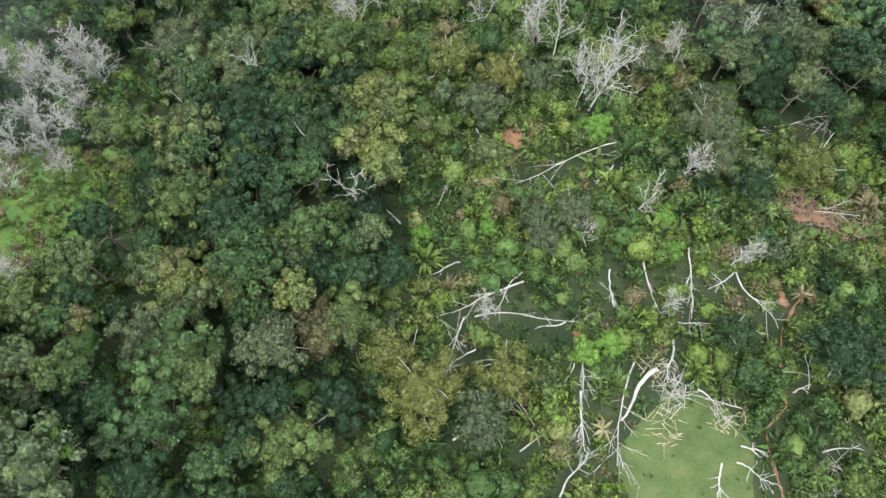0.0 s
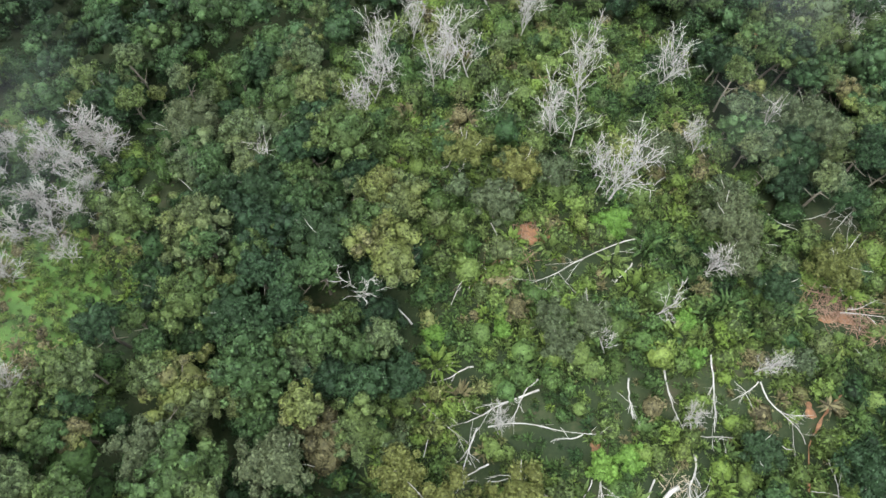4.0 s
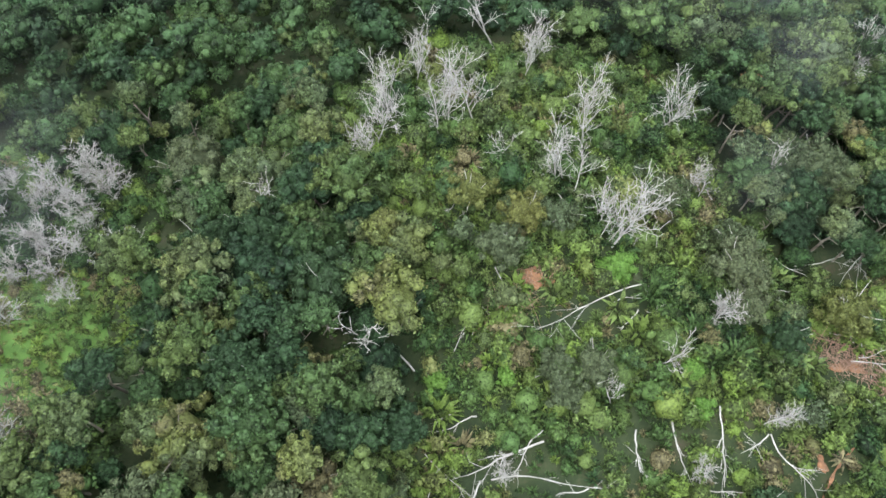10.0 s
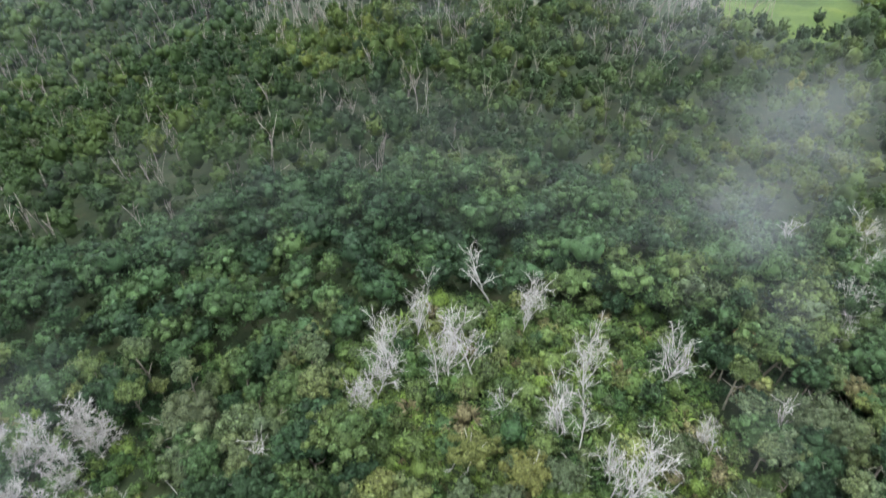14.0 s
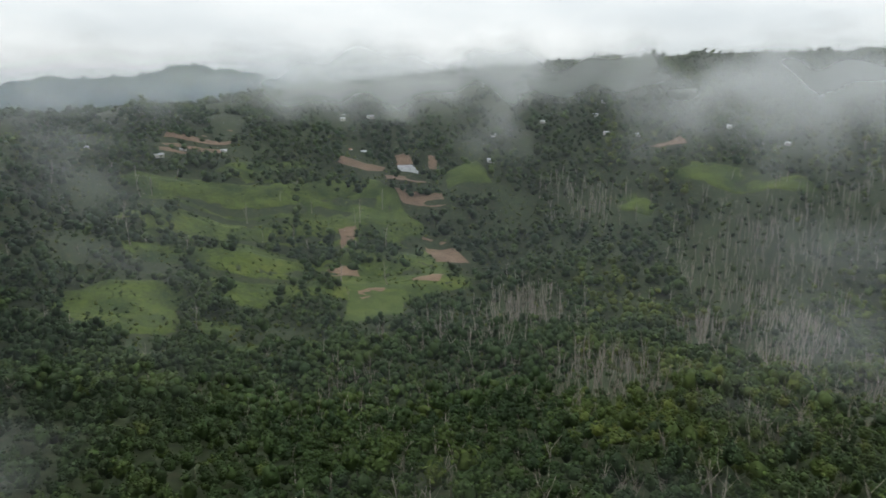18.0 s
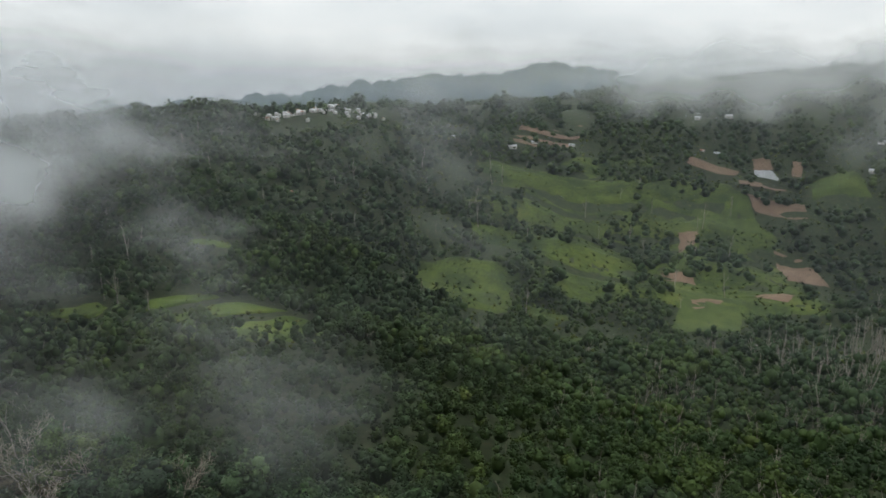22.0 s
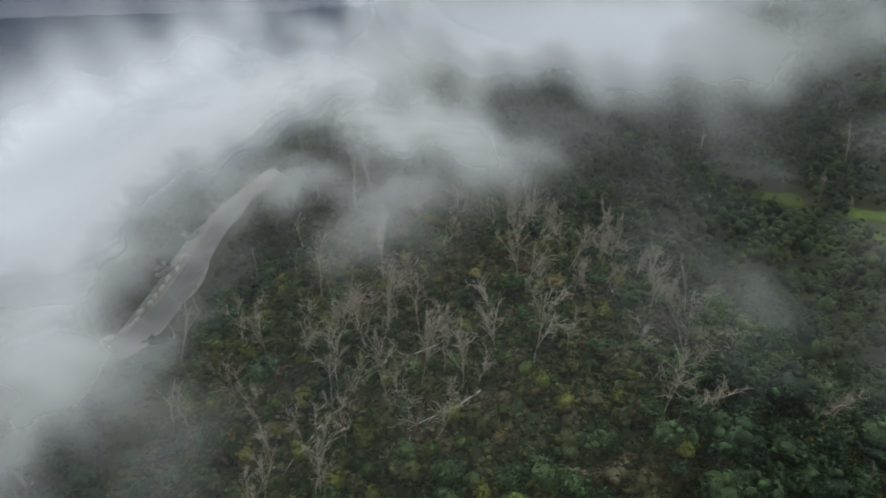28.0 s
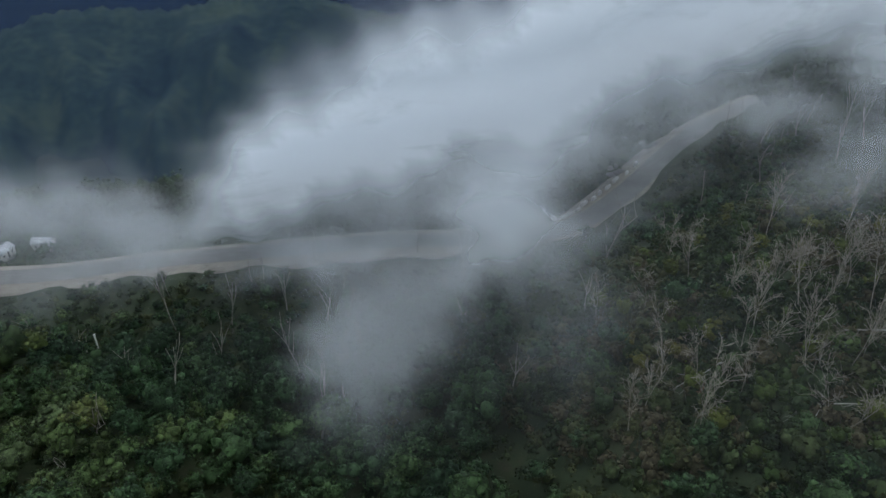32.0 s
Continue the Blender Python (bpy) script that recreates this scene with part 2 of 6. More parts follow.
# ---- mesh building ----
def mesh_from(name, verts, polys, material, tint=None, smooth=False):
    """A mesh from an array of vertices and a list of arrays of polygons, each array with polygons of one size."""
    me = bpy.data.meshes.new(name)
    verts = np.asarray(verts, dtype=np.float32)
    polys = [np.asarray(p, dtype=np.int32) for p in polys if len(p)]
    me.vertices.add(len(verts))
    me.vertices.foreach_set("co", verts.ravel())
    totals = np.concatenate([np.full(len(p), p.shape[1], dtype=np.int32) for p in polys])
    me.loops.add(int(totals.sum()))
    me.loops.foreach_set("vertex_index", np.concatenate([p.ravel() for p in polys]))
    me.polygons.add(len(totals))
    starts = np.concatenate([[0], np.cumsum(totals)[:-1]]).astype(np.int32)
    me.polygons.foreach_set("loop_start", starts)
    if smooth:
        me.polygons.foreach_set("use_smooth", np.ones(len(totals), dtype=bool))
    if tint is not None:
        me.attributes.new("tint", "FLOAT", "POINT").data.foreach_set("value", np.asarray(tint, dtype=np.float32))
    me.materials.append(material)
    me.update(calc_edges=True)
    return me


def part_np(name, me, parent, label=""):
    ob = new(name, me)
    ob.parent = parent
    return tagged(ob, label) if label else ob


def ico(level):
    bm = bmesh.new()
    bmesh.ops.create_icosphere(bm, subdivisions=level, radius=1.0)
    v = np.array([x.co[:] for x in bm.verts])
    f = np.array([[x.index for x in p.verts] for p in bm.faces])
    bm.free()
    return v, f


ICO1, ICO2 = ico(1), ico(2)


def crown_shape(rng, lobes, leaves, leaf, width, tall, base, core=ICO1, flat=0.75, fill=0.78):
    """A crown: leafy lobes round the upper trunk, each a rough core under loose leaf sprays."""
    vs, tri, quad, k = [], [], [], 0
    for i in range(lobes):
        a = rng.uniform(0, 2 * math.pi)
        d = width * 0.5 * math.sqrt(rng.uniform(0.0, 1.0)) * 0.75
        up = 1 - (d / (width * 0.5)) ** 1.5 * 0.6
        s = width * rng.uniform(0.75, 1.3) * ((0.54 if lobes > 6 else 0.62) / math.sqrt(lobes) + 0.03)
        c = np.array([math.cos(a) * d, math.sin(a) * d, base + (tall - base) * (0.35 + 0.6 * up) * rng.uniform(0.82, 1.0) - s * flat])
        squash = np.array([rng.uniform(0.75, 1.3), rng.uniform(0.75, 1.3), flat * rng.uniform(0.75, 1.25)])
        cv = core[0] * rng.uniform(0.78, 1.05, (len(core[0]), 1)) * s * fill * squash + c
        vs.append(cv)
        tri.append(core[1] + k)
        k += len(cv)
        m = leaves // lobes
        if m:
            n = rng.normal(size=(m, 3))
            n[:, 2] = np.abs(n[:, 2]) * 1.1 - 0.35
            n /= np.linalg.norm(n, axis=1)[:, None]
            p = c + n * s * rng.uniform(0.74, 1.2, (m, 1)) * squash
            n2 = n + rng.normal(size=(m, 3)) * 0.45 + np.array([0, 0, 0.3])
            n2 /= np.linalg.norm(n2, axis=1)[:, None]
            u = np.cross(n2, rng.normal(size=(m, 3)))
            u /= np.linalg.norm(u, axis=1)[:, None]
            w = np.cross(n2, u)
            size = leaf * rng.uniform(0.55, 1.35, (m, 1))
            q = np.stack([p - u * size * 0.6, p - w * size * 0.36 - n2 * size * 0.08, p + u * size * 0.6, p + w * size * 0.36 - n2 * size * 0.08], 1)
            vs.append(q.reshape(-1, 3))
            quad.append(np.arange(4 * m).reshape(m, 4) + k)
            k += 4 * m
    return np.concatenate(vs), np.concatenate(tri), (np.concatenate(quad) if quad else np.zeros((0, 4), int))


def lumpy_crown(rng, lobes, leaves, leaf, width, tall, core=ICO2, squat=0.8, ragged=0.25, loose=0.16):
    """A crown like a head of cauliflower: round lobes set over a dome, each close-covered with leaf sprays, dark gaps between them."""
    big = width * 0.5
    high = big * squat
    tilt = np.array([rng.uniform(0.85, 1.18), rng.uniform(0.85, 1.18), 1.0])
    mid = np.array([0, 0, tall - high])
    inner = ICO1[0] * np.array([big, big, high]) * 0.6 * tilt + mid
    vs, tri, quad, k = [inner], [ICO1[1]], [], len(inner)
    turn = rng.uniform(0, 6)
    for i in range(lobes):
        u = (i + 0.5) / lobes
        cz = 1 - u * 1.12
        a = turn + i * 2.39996 + rng.normal() * 0.25
        sn = math.sqrt(max(0.0, 1 - cz * cz))
        d = np.array([math.cos(a) * sn, math.sin(a) * sn, cz])
        s = big * 1.12 / math.sqrt(lobes) * rng.choice([0.6, 0.8, 1.0, 1.2, 1.45])
        reach = rng.uniform(1 - ragged, 1.08)
        c = mid + (d * np.array([big, big, high]) * reach - d * s * 0.75) * tilt
        form = np.array([rng.uniform(0.85, 1.2), rng.uniform(0.85, 1.2), rng.uniform(0.75, 1.0)])
        vs.append(core[0] * rng.uniform(0.78, 1.06, (len(core[0]), 1)) * s * (1.02 - loose) * form + c)
        tri.append(core[1] + k)
        k += len(core[0])
        m = leaves // lobes
        n = rng.normal(size=(m, 3)) + d * 0.9 + np.array([0, 0, 0.25])
        n /= np.linalg.norm(n, axis=1)[:, None]
        p = c + n * s * rng.uniform(0.96 - loose, 1.0 + loose, (m, 1)) * form
        n2 = n + rng.normal(size=(m, 3)) * 0.38
        n2 /= np.linalg.norm(n2, axis=1)[:, None]
        e = np.cross(n2, rng.normal(size=(m, 3)))
        e /= np.linalg.norm(e, axis=1)[:, None]
        w = np.cross(n2, e)
        size = leaf * rng.uniform(0.6, 1.3, (m, 1))
        q = np.stack([p - e * size * 0.6, p - w * size * 0.38 - n2 * size * 0.1, p + e * size * 0.6, p + w * size * 0.38 - n2 * size * 0.1], 1)
        vs.append(q.reshape(-1, 3))
        quad.append(np.arange(4 * m).reshape(m, 4) + k)
        k += 4 * m
    return np.concatenate(vs), np.concatenate(tri), np.concatenate(quad)


def tubes(paths, sides):
    """Tapered round limbs: each path is an array of points and an array of radii."""
    vs, quads, k = [], [], 0
    ang = np.arange(sides) * 2 * math.pi / sides
    for pts, rad in paths:
        pts = np.asarray(pts, float)
        t = np.gradient(pts, axis=0)
        t /= np.linalg.norm(t, axis=1)[:, None] + 1e-9
        ref = np.where(np.abs(t[:, 2:3]) > 0.9, np.array([[1.0, 0, 0]]), np.array([[0, 0, 1.0]]))
        u = np.cross(t, ref)
        u /= np.linalg.norm(u, axis=1)[:, None] + 1e-9
        w = np.cross(t, u)
        ring = pts[:, None] + (u[:, None] * np.cos(ang)[None, :, None] + w[:, None] * np.sin(ang)[None, :, None]) * np.asarray(rad)[:, None, None]
        vs.append(ring.reshape(-1, 3))
        m = len(pts)
        i, j = np.meshgrid(np.arange(m - 1), np.arange(sides), indexing="ij")
        a, b = i * sides + j, i * sides + (j + 1) % sides
        quads.append(np.stack([a, b, b + sides, a + sides], -1).reshape(-1, 4) + k)
        k += m * sides
    return np.concatenate(vs), np.concatenate(quads)


def limb(rng, start, way, length, r0, r1, bend, steps=4, lift=0.0):
    """One limb that wanders off its way and ends thin."""
    pts, d = [np.array(start, float)], np.array(way, float)
    d /= np.linalg.norm(d)
    for _ in range(steps):
        d = d + rng.normal(size=3) * bend + np.array([0, 0, lift])
        d /= np.linalg.norm(d)
        pts.append(pts[-1] + d * length / steps)
    return np.array(pts), np.linspace(r0, r1, steps + 1)


def along(path, f):
    pts, rad = path
    x = f * (len(pts) - 1)
    i = min(int(x), len(pts) - 2)
    return pts[i] + (pts[i + 1] - pts[i]) * (x - i), rad[i] + (rad[i + 1] - rad[i]) * (x - i), (pts[i + 1] - pts[i]) / (np.linalg.norm(pts[i + 1] - pts[i]) + 1e-9)


def bare_tree(rng, tall, limbs, forks, twigs, thick, open_=0.7, first=0.35):
    """A bare dead tree: the trunk's path, and those of its limbs, forks and twigs."""
    trunk = limb(rng, (0, 0, -0.4), (rng.normal() * 0.1, rng.normal() * 0.1, 1), tall * 0.8, thick, thick * 0.35, 0.08, 6)
    out = []
    for i in range(limbs):
        f = first + (1 - first) * (i + rng.uniform(0, 1)) / limbs
        p, r, d = along(trunk, min(f, 1.0))
        a = rng.uniform(0, 2 * math.pi)
        way = np.array([math.cos(a) * open_, math.sin(a) * open_, 0.75])
        b = limb(rng, p, way, tall * rng.uniform(0.28, 0.45), r * 0.7, r * 0.18, 0.16, 4, 0.06)
        out.append(b)
        for j in range(forks):
            p2, r2, d2 = along(b, rng.uniform(0.3, 1.0))
            c = limb(rng, p2, d2 + rng.normal(size=3) * 0.6 + np.array([0, 0, 0.15]), tall * rng.uniform(0.12, 0.22), max(r2 * 0.65, 0.02), 0.012, 0.2, 3, 0.05)
            out.append(c)
            for _ in range(twigs):
                p3, r3, d3 = along(c, rng.uniform(0.3, 1.0))
                out.append(limb(rng, p3, d3 + rng.normal(size=3) * 0.7, tall * rng.uniform(0.05, 0.1), max(r3 * 0.6, 0.013), 0.008, 0.2, 2))
    return trunk, out


# ---- the lie of the land ----
LAND = [
    (0, 22, [20]),
    (40, 20, [14, -1, 15, 3, 9, 7, 12, 7]),
    (85, 34, [11, 4, 16, 19, 25, -2, 7, 15, 6, 9, 12, 9]),
    (150, 55, [7, -1, 4, -18, 56, -22, 24, 1, 5, 2, 6, 5, 2, -7]),
    (250, 64, [-11, 5, -28, 9, 12, -40, 35, 3, 8, 3, -1, 25, 10, 2, 1, 0, 0, -6, 7, -1]),
    (400, 100, [-3, -8, -12, -29, 19, -47, 62, -4, -14, 7, -3, -6, -14, -8, -8, -16, -9, -3, -3, -5]),
    (620, 190, [-58, -60, -45, -1, 31, -41, -33, -44, -20, -19, -16, -20, -43, -43]),
    (900, 270, [-44, -22, 33, 53, 49, -31, -33, -52, -35, -27, -20, -26, -30, -35]),
    (1300, 380, [42, 52, -8, 5, -53, -116, -85, -86, -66, -57, -31, -20, 54, 40]),
    (1900, 700, [83, 5, -59, -131, -113, -83, -33, 60]),
]
LAND_HILLS = np.array([(-math.sin(2 * math.pi * k / len(h)) * r, math.cos(2 * math.pi * k / len(h)) * r, s, v) for r, s, h in LAND for k, v in enumerate(h)])


def height(x, y):
    """The ground's height: broad hills and hollows, and small humps that grow with the distance from the hovering place."""
    x, y = np.atleast_1d(np.asarray(x, float)), np.atleast_1d(np.asarray(y, float))
    z = np.full(x.shape, -30.0)
    for cx, cy, s, v in LAND_HILLS:
        z += v * np.exp(-((x - cx) ** 2 + (y - cy) ** 2) / (2 * s * s))
    r = np.hypot(x, y)
    z -= np.maximum(r - 1400, 0) * 0.085
    far = np.clip((r - 60) / 500, 0, 1.3)
    z += far * (5.0 * np.sin(x / 47 + 1.3) * np.cos(y / 39 - 0.4) + 3.5 * np.sin((x + y) / 26) * np.cos((x - 0.6 * y) / 33 + 2) + 2.0 * np.sin(x / 14 - y / 17))
    z += np.clip(r / 60, 0.2, 1) * (0.5 * np.sin(x / 6.1 + 0.5) * np.cos(y / 5.3) + 0.35 * np.sin((x - y) / 3.7))
    return z


def ground_z(x, y):
    return float(height(x, y)[0])


def polar(az, r):
    a = np.radians(az)
    return -np.sin(a) * r, np.cos(a) * r


radii = np.concatenate([[0.0], np.geomspace(4, 4900, 210)])
turns = np.radians(np.arange(0, 360, 1.2))
RR, AA = np.meshgrid(radii, turns, indexing="ij")
gx, gy = -np.sin(AA) * RR, np.cos(AA) * RR
gz = height(gx.ravel(), gy.ravel()).reshape(gx.shape)
nr, na = gx.shape
ii, jj = np.meshgrid(np.arange(nr - 1), np.arange(na), indexing="ij")
gq = np.stack([ii * na + jj, ii * na + (jj + 1) % na, (ii + 1) * na + (jj + 1) % na, (ii + 1) * na + jj], -1).reshape(-1, 4)
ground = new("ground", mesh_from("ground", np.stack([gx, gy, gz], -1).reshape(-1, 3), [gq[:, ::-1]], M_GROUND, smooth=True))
tagged(ground, "hilly forest floor with low undergrowth and leaf litter", "ground", kind="structure")


# ---- where the forest opens ----
SCRUB = [(-11.1, -16.0), (-4.9, 10.1), (-2.3, 15.4), (-2.4, 24.7), (-3.7, 34.8), (-9.5, 38.7), (-13.8, 56.3), (-1.3, 66.0), (17.1, 66.4), (34, 60.0),
         (32.8, 38.9), (38.4, 29.9), (52.9, 31.0), (47.1, -16.0)]
LAWN = [(17.6, -3.6), (20.6, -0.7), (22.9, 0.8), (24.6, -0.8), (29.1, -3.2), (29.8, -8.7), (29.0, -13.0), (17.4, -12.6), (16.2, -8.3)]
FERNY = [(-56, 31), (-42.7, 31.6), (-35.3, 30.4), (-33.5, 21.5), (-36.5, 19.4), (-36.5, 11.5), (-43.4, 7), (-58, 7)]
BLEACHED = [(-60, 50), (-48, 49), (-37, 47.5), (-33.5, 36), (-37, 31.5), (-60, 31)]
TRAIL = [(38.7, 11.1), (35.9, 8.8), (33.8, 6.1), (33.0, 2.8), (32.9, -1.0), (30.6, -2.9), (30.6, -4.9), (31.3, -8.3), (31.6, -12.0)]
# across, along, at x, y; turn is the azimuth in which the patch is seen
MEADOWS = [(-480, 551, 46, 32, 41), (-397, 610, 23, 32, 33), (-384, 307, 38, 42, 51), (-327, 335, 14, 19, 44), (-391, 467, 28, 30, 39), (-427, 596, 24, 30, 35),
           (-47, 857, 57, 25, 3), (-135, 786, 19, 19, 9), (16, 858, 30, 21, -1), (-262, 354, 10, 16, 36), (-363, 412, 22, 24, 41), (-410, 424, 16, 17, 44)]
MEADOWS_NEAR = [(-313, 256, 10, 18, 50), (-293, 514, 29, 17, 29), (-284, 311, 13, 14, 42), (-278, 120, 22, 22, 66), (-350, 95, 16, 8, 74), (-473, 488, 35, 25, 44),
                (-417, 136, 13, 7, 71), (-366, 52, 12, 7, 81), (150, 290, 30, 70, -27), (228, 368, 26, 40, -31), (-318, 108, 24, 8, 71), (-540, 500, 40, 24, 47)]
FIELDS = [("tilled", -324, 625, -298, 632, -258, 601, -280, 573), ("tilled", -381, 670, -340, 709, -324, 688, -364, 659),
          ("tilled", -411, 702, -380, 733, -364, 717, -396, 681), ("covered", -412, 735, -398, 747, -382, 737, -398, 719),
          ("tilled", -425, 752, -414, 763, -397, 748, -413, 735), ("tilled", -390, 771, -380, 776, -370, 757, -379, 753),
          ("tilled", -383, 562, -373, 578, -363, 559, -364, 538), ("tilled", -346, 488, -329, 509, -317, 496, -337, 473),
          ("tilled", -296, 459, -289, 487, -282, 481, -287, 449), ("green", -315, 477, -274, 499, -244, 439, -277, 410)]
FIELDS_HIGH = [("green", -415, 635, -380, 670, -342, 636, -383, 572), ("green", -250, 576, -234, 573, -236, 558, -255, 556),
               ("tilled", -275, 523, -257, 541, -252, 519, -274, 509), ("tilled", -148, 931, -109, 940, -101, 912, -142, 898),
               ("tilled", -467, 697, -423, 724, -418, 708, -459, 678), ("green", -358, 748, -326, 776, -293, 748, -336, 716),
               ("tilled", -640, 596, -600, 657, -590, 645, -630, 582), ("tilled", -627, 568, -581, 637, -570, 619, -609, 557), ("tilled", -640, 650, -620, 682, -610, 672, -630, 640)]
ROAD = [(60, -196), (36, -186), (16, -177), (0, -168), (-16, -159), (-30, -149), (-45, -141), (-60, -134), (-77, -126), (-91, -119), (-103, -115), (-114, -114), (-125, -115), (-138, -119),
        (-159, -128), (-180, -137), (-205, -146), (-232, -154), (-262, -165)]


rng = np.random.default_rng(7)


def inside(poly, x, y):
    hit, n = np.zeros(len(x), bool), len(poly)
    for i in range(n):
        (x0, y0), (x1, y1) = poly[i], poly[(i + 1) % n]
        hit ^= ((y0 > y) != (y1 > y)) & (x < (x1 - x0) * (y - y0) / (y1 - y0 + 1e-9) + x0)
    return hit


def off_line(line, x, y):
    """The distance to a line of straight pieces."""
    best = np.full(len(x), 1e9)
    for (x0, y0), (x1, y1) in zip(line, line[1:]):
        dx, dy = x1 - x0, y1 - y0
        t = np.clip(((x - x0) * dx + (y - y0) * dy) / (dx * dx + dy * dy + 1e-9), 0, 1)
        best = np.minimum(best, np.hypot(x - x0 - t * dx, y - y0 - t * dy))
    return best


def field_poly(f):
    return [(f[1], f[2]), (f[3], f[4]), (f[5], f[6]), (f[7], f[8])]


BIG_SPOTS = [(-29.3, 45.2), (-19.1, 33.4), (-24.8, 32.8), (-11.0, 26.6), (-19.2, 18.3), (-0.5, 0.4), (-3.4, 3.8), (-13.4, 4.6), (-24.1, 5.6), (42.6, 41.7), (36.8, 3.1), (30.0, 28.3), (5.8, 29.7)]


def open_land(x, y):
    """True where no forest tree may stand."""
    out = inside(SCRUB, x, y) | inside(FERNY, x, y) | inside(BLEACHED, x, y) | (off_line(ROAD, x, y) < 9) | ((off_line(ROAD, x, y) < 28) & (np.hypot(x, y) < 235) & (rng.uniform(size=len(x)) < 0.85))
    out |= (x < -690) & (x > -830) & (y > 300) & (y < 490) & (rng.uniform(size=len(x)) < 0.8)
    for cx, cy in BIG_SPOTS:
        out |= np.hypot(x - cx, y - cy) < 3.4
    out |= inside([(cx + 5.5, cy) for cx, cy in FERNY], x, y) | inside([(cx + 3, cy) for cx, cy in BLEACHED], x, y)
    for f in FIELDS + FIELDS_HIGH:
        p = np.array(field_poly(f))
        out |= inside(list(map(tuple, p.mean(0) * 0.985 + (p - p.mean(0)) * 1.3)), x, y)
    for cx, cy, a, b, turn in MEADOWS + MEADOWS_NEAR:
        c, s = math.cos(radians(turn)), math.sin(radians(turn))
        u, v = (x - cx) * c + (y - cy) * s, -(x - cx) * s + (y - cy) * c
        v = np.where(v > 0, v, np.minimum(0, v + 22))
        out |= (u / a) ** 2 + (v / b) ** 2 < 0.9
    return out


def scatter(rng, spacing, r0, r1, az0, az1):
    """Uneven places in a ring sector."""
    g = np.arange(-r1, r1, spacing)
    X, Y = np.meshgrid(g, g)
    X = X + rng.uniform(-0.42, 0.42, X.shape) * spacing + (np.arange(len(g)) % 2)[:, None] * spacing * 0.5
    Y = Y + rng.uniform(-0.42, 0.42, Y.shape) * spacing
    X, Y = X.ravel(), Y.ravel()
    R, A = np.hypot(X, Y), np.degrees(np.arctan2(-X, Y))
    A = (A - az0) % 360 + az0
    ok = (R >= r0) & (R < r1) & (A >= az0) & (A <= az1)
    return X[ok], Y[ok]


def grove(name, protos, x, y, z, size, tint, rng, material, label, category):
    """Many alike plants in one mesh: each a turned and scaled copy of one of the shapes."""
    which = rng.integers(0, len(protos), len(x))
    vs, tris, quads, tints, k = [], [], [], [], 0
    for i, (pv, pt, pq) in enumerate(protos):
        s = np.nonzero(which == i)[0]
        if not len(s):
            continue
        a = rng.uniform(0, 2 * math.pi, len(s))
        c, n = np.cos(a)[:, None], np.sin(a)[:, None]
        hs = size[s][:, None]
        X = (pv[None, :, 0] * c - pv[None, :, 1] * n) * hs + x[s][:, None]
        Y = (pv[None, :, 0] * n + pv[None, :, 1] * c) * hs + y[s][:, None]
        Z = pv[None, :, 2] * hs * rng.uniform(0.8, 1.2, (len(s), 1)) + z[s][:, None]
        vs.append(np.stack([X, Y, Z], -1).reshape(-1, 3))
        off = (np.arange(len(s)) * len(pv) + k)[:, None, None]
        if len(pt):
            tris.append((pt[None] + off).reshape(-1, 3))
        if len(pq):
            quads.append((pq[None] + off).reshape(-1, 4))
        tints.append(np.repeat(tint[s], len(pv)))
        k += len(s) * len(pv)
    groups = ([np.concatenate(tris)] if tris else []) + ([np.concatenate(quads)] if quads else [])
    ob = new(name, mesh_from(name, np.concatenate(vs), groups, material, np.concatenate(tints)))
    return tagged(ob, label, category, kind="stuff")


def patchy(x, y, scale, seed):
    """Slow drift from place to place, 0 to 1."""
    s = np.sin(x / scale + seed) * np.cos(y / scale * 1.13 - seed) + 0.6 * np.sin((x + y) / scale * 1.9 + 2 * seed)
    return 0.5 + 0.31 * s



# stands of dead trunks: place, half width, half depth, count
GROVES = [(-166, 508, 34, 52, 130), (-182, 764, 47, 40, 70), (-9, 702, 66, 120, 220), (22, 491, 34, 130, 150), (-34, 492, 15, 70, 40), (-59, 298, 25, 70, 90), (54, 322, 16, 55, 45),
          (80, 798, 41, 70, 60), (94, 260, 25, 30, 55), (-177, 275, 15, 22, 30), (-115, 310, 28, 60, 50), (15, 242, 14, 40, 30), (-182, 387, 44, 60, 50), (-12, 149, 34, 25, 36)]


def in_grove(x, y):
    """True in the larger stands of dead trunks, where living trees are thinned so that the trunks show in the camera's
    view.
    """
    out = np.zeros(len(x), bool)
    for cx, cy, a, b, n in GROVES[:9]:
        az = math.atan2(-cx, cy)
        u, w = (x - cx) * math.cos(az) + (y - cy) * math.sin(az), -(x - cx) * math.sin(az) + (y - cy) * math.cos(az)
        out |= (u / a) ** 2 + (w / b) ** 2 < 1.0
    return out


# ---- the forest past the nearest trees ----
CROWNS_NEAR = [lumpy_crown(rng, int(rng.integers(13, 20)), 300, 0.36, rng.uniform(4.0, 6.8), rng.uniform(6.5, 9.5), ICO1, rng.uniform(0.7, 1.1), 0.45, 0.34) for _ in range(9)]
CROWNS_MID = [lumpy_crown(rng, 11, 77, 0.55, rng.uniform(3.6, 6.0), rng.uniform(7, 12.5), ICO1, rng.uniform(0.9, 1.6), 0.5, 0.4) for _ in range(8)]
CROWNS_FAR = [crown_shape(rng, 3, 16, 1.2, rng.uniform(5.0, 7.5), rng.uniform(9, 13), 2.5, ICO1, 1.15, 0.62) for _ in range(7)]
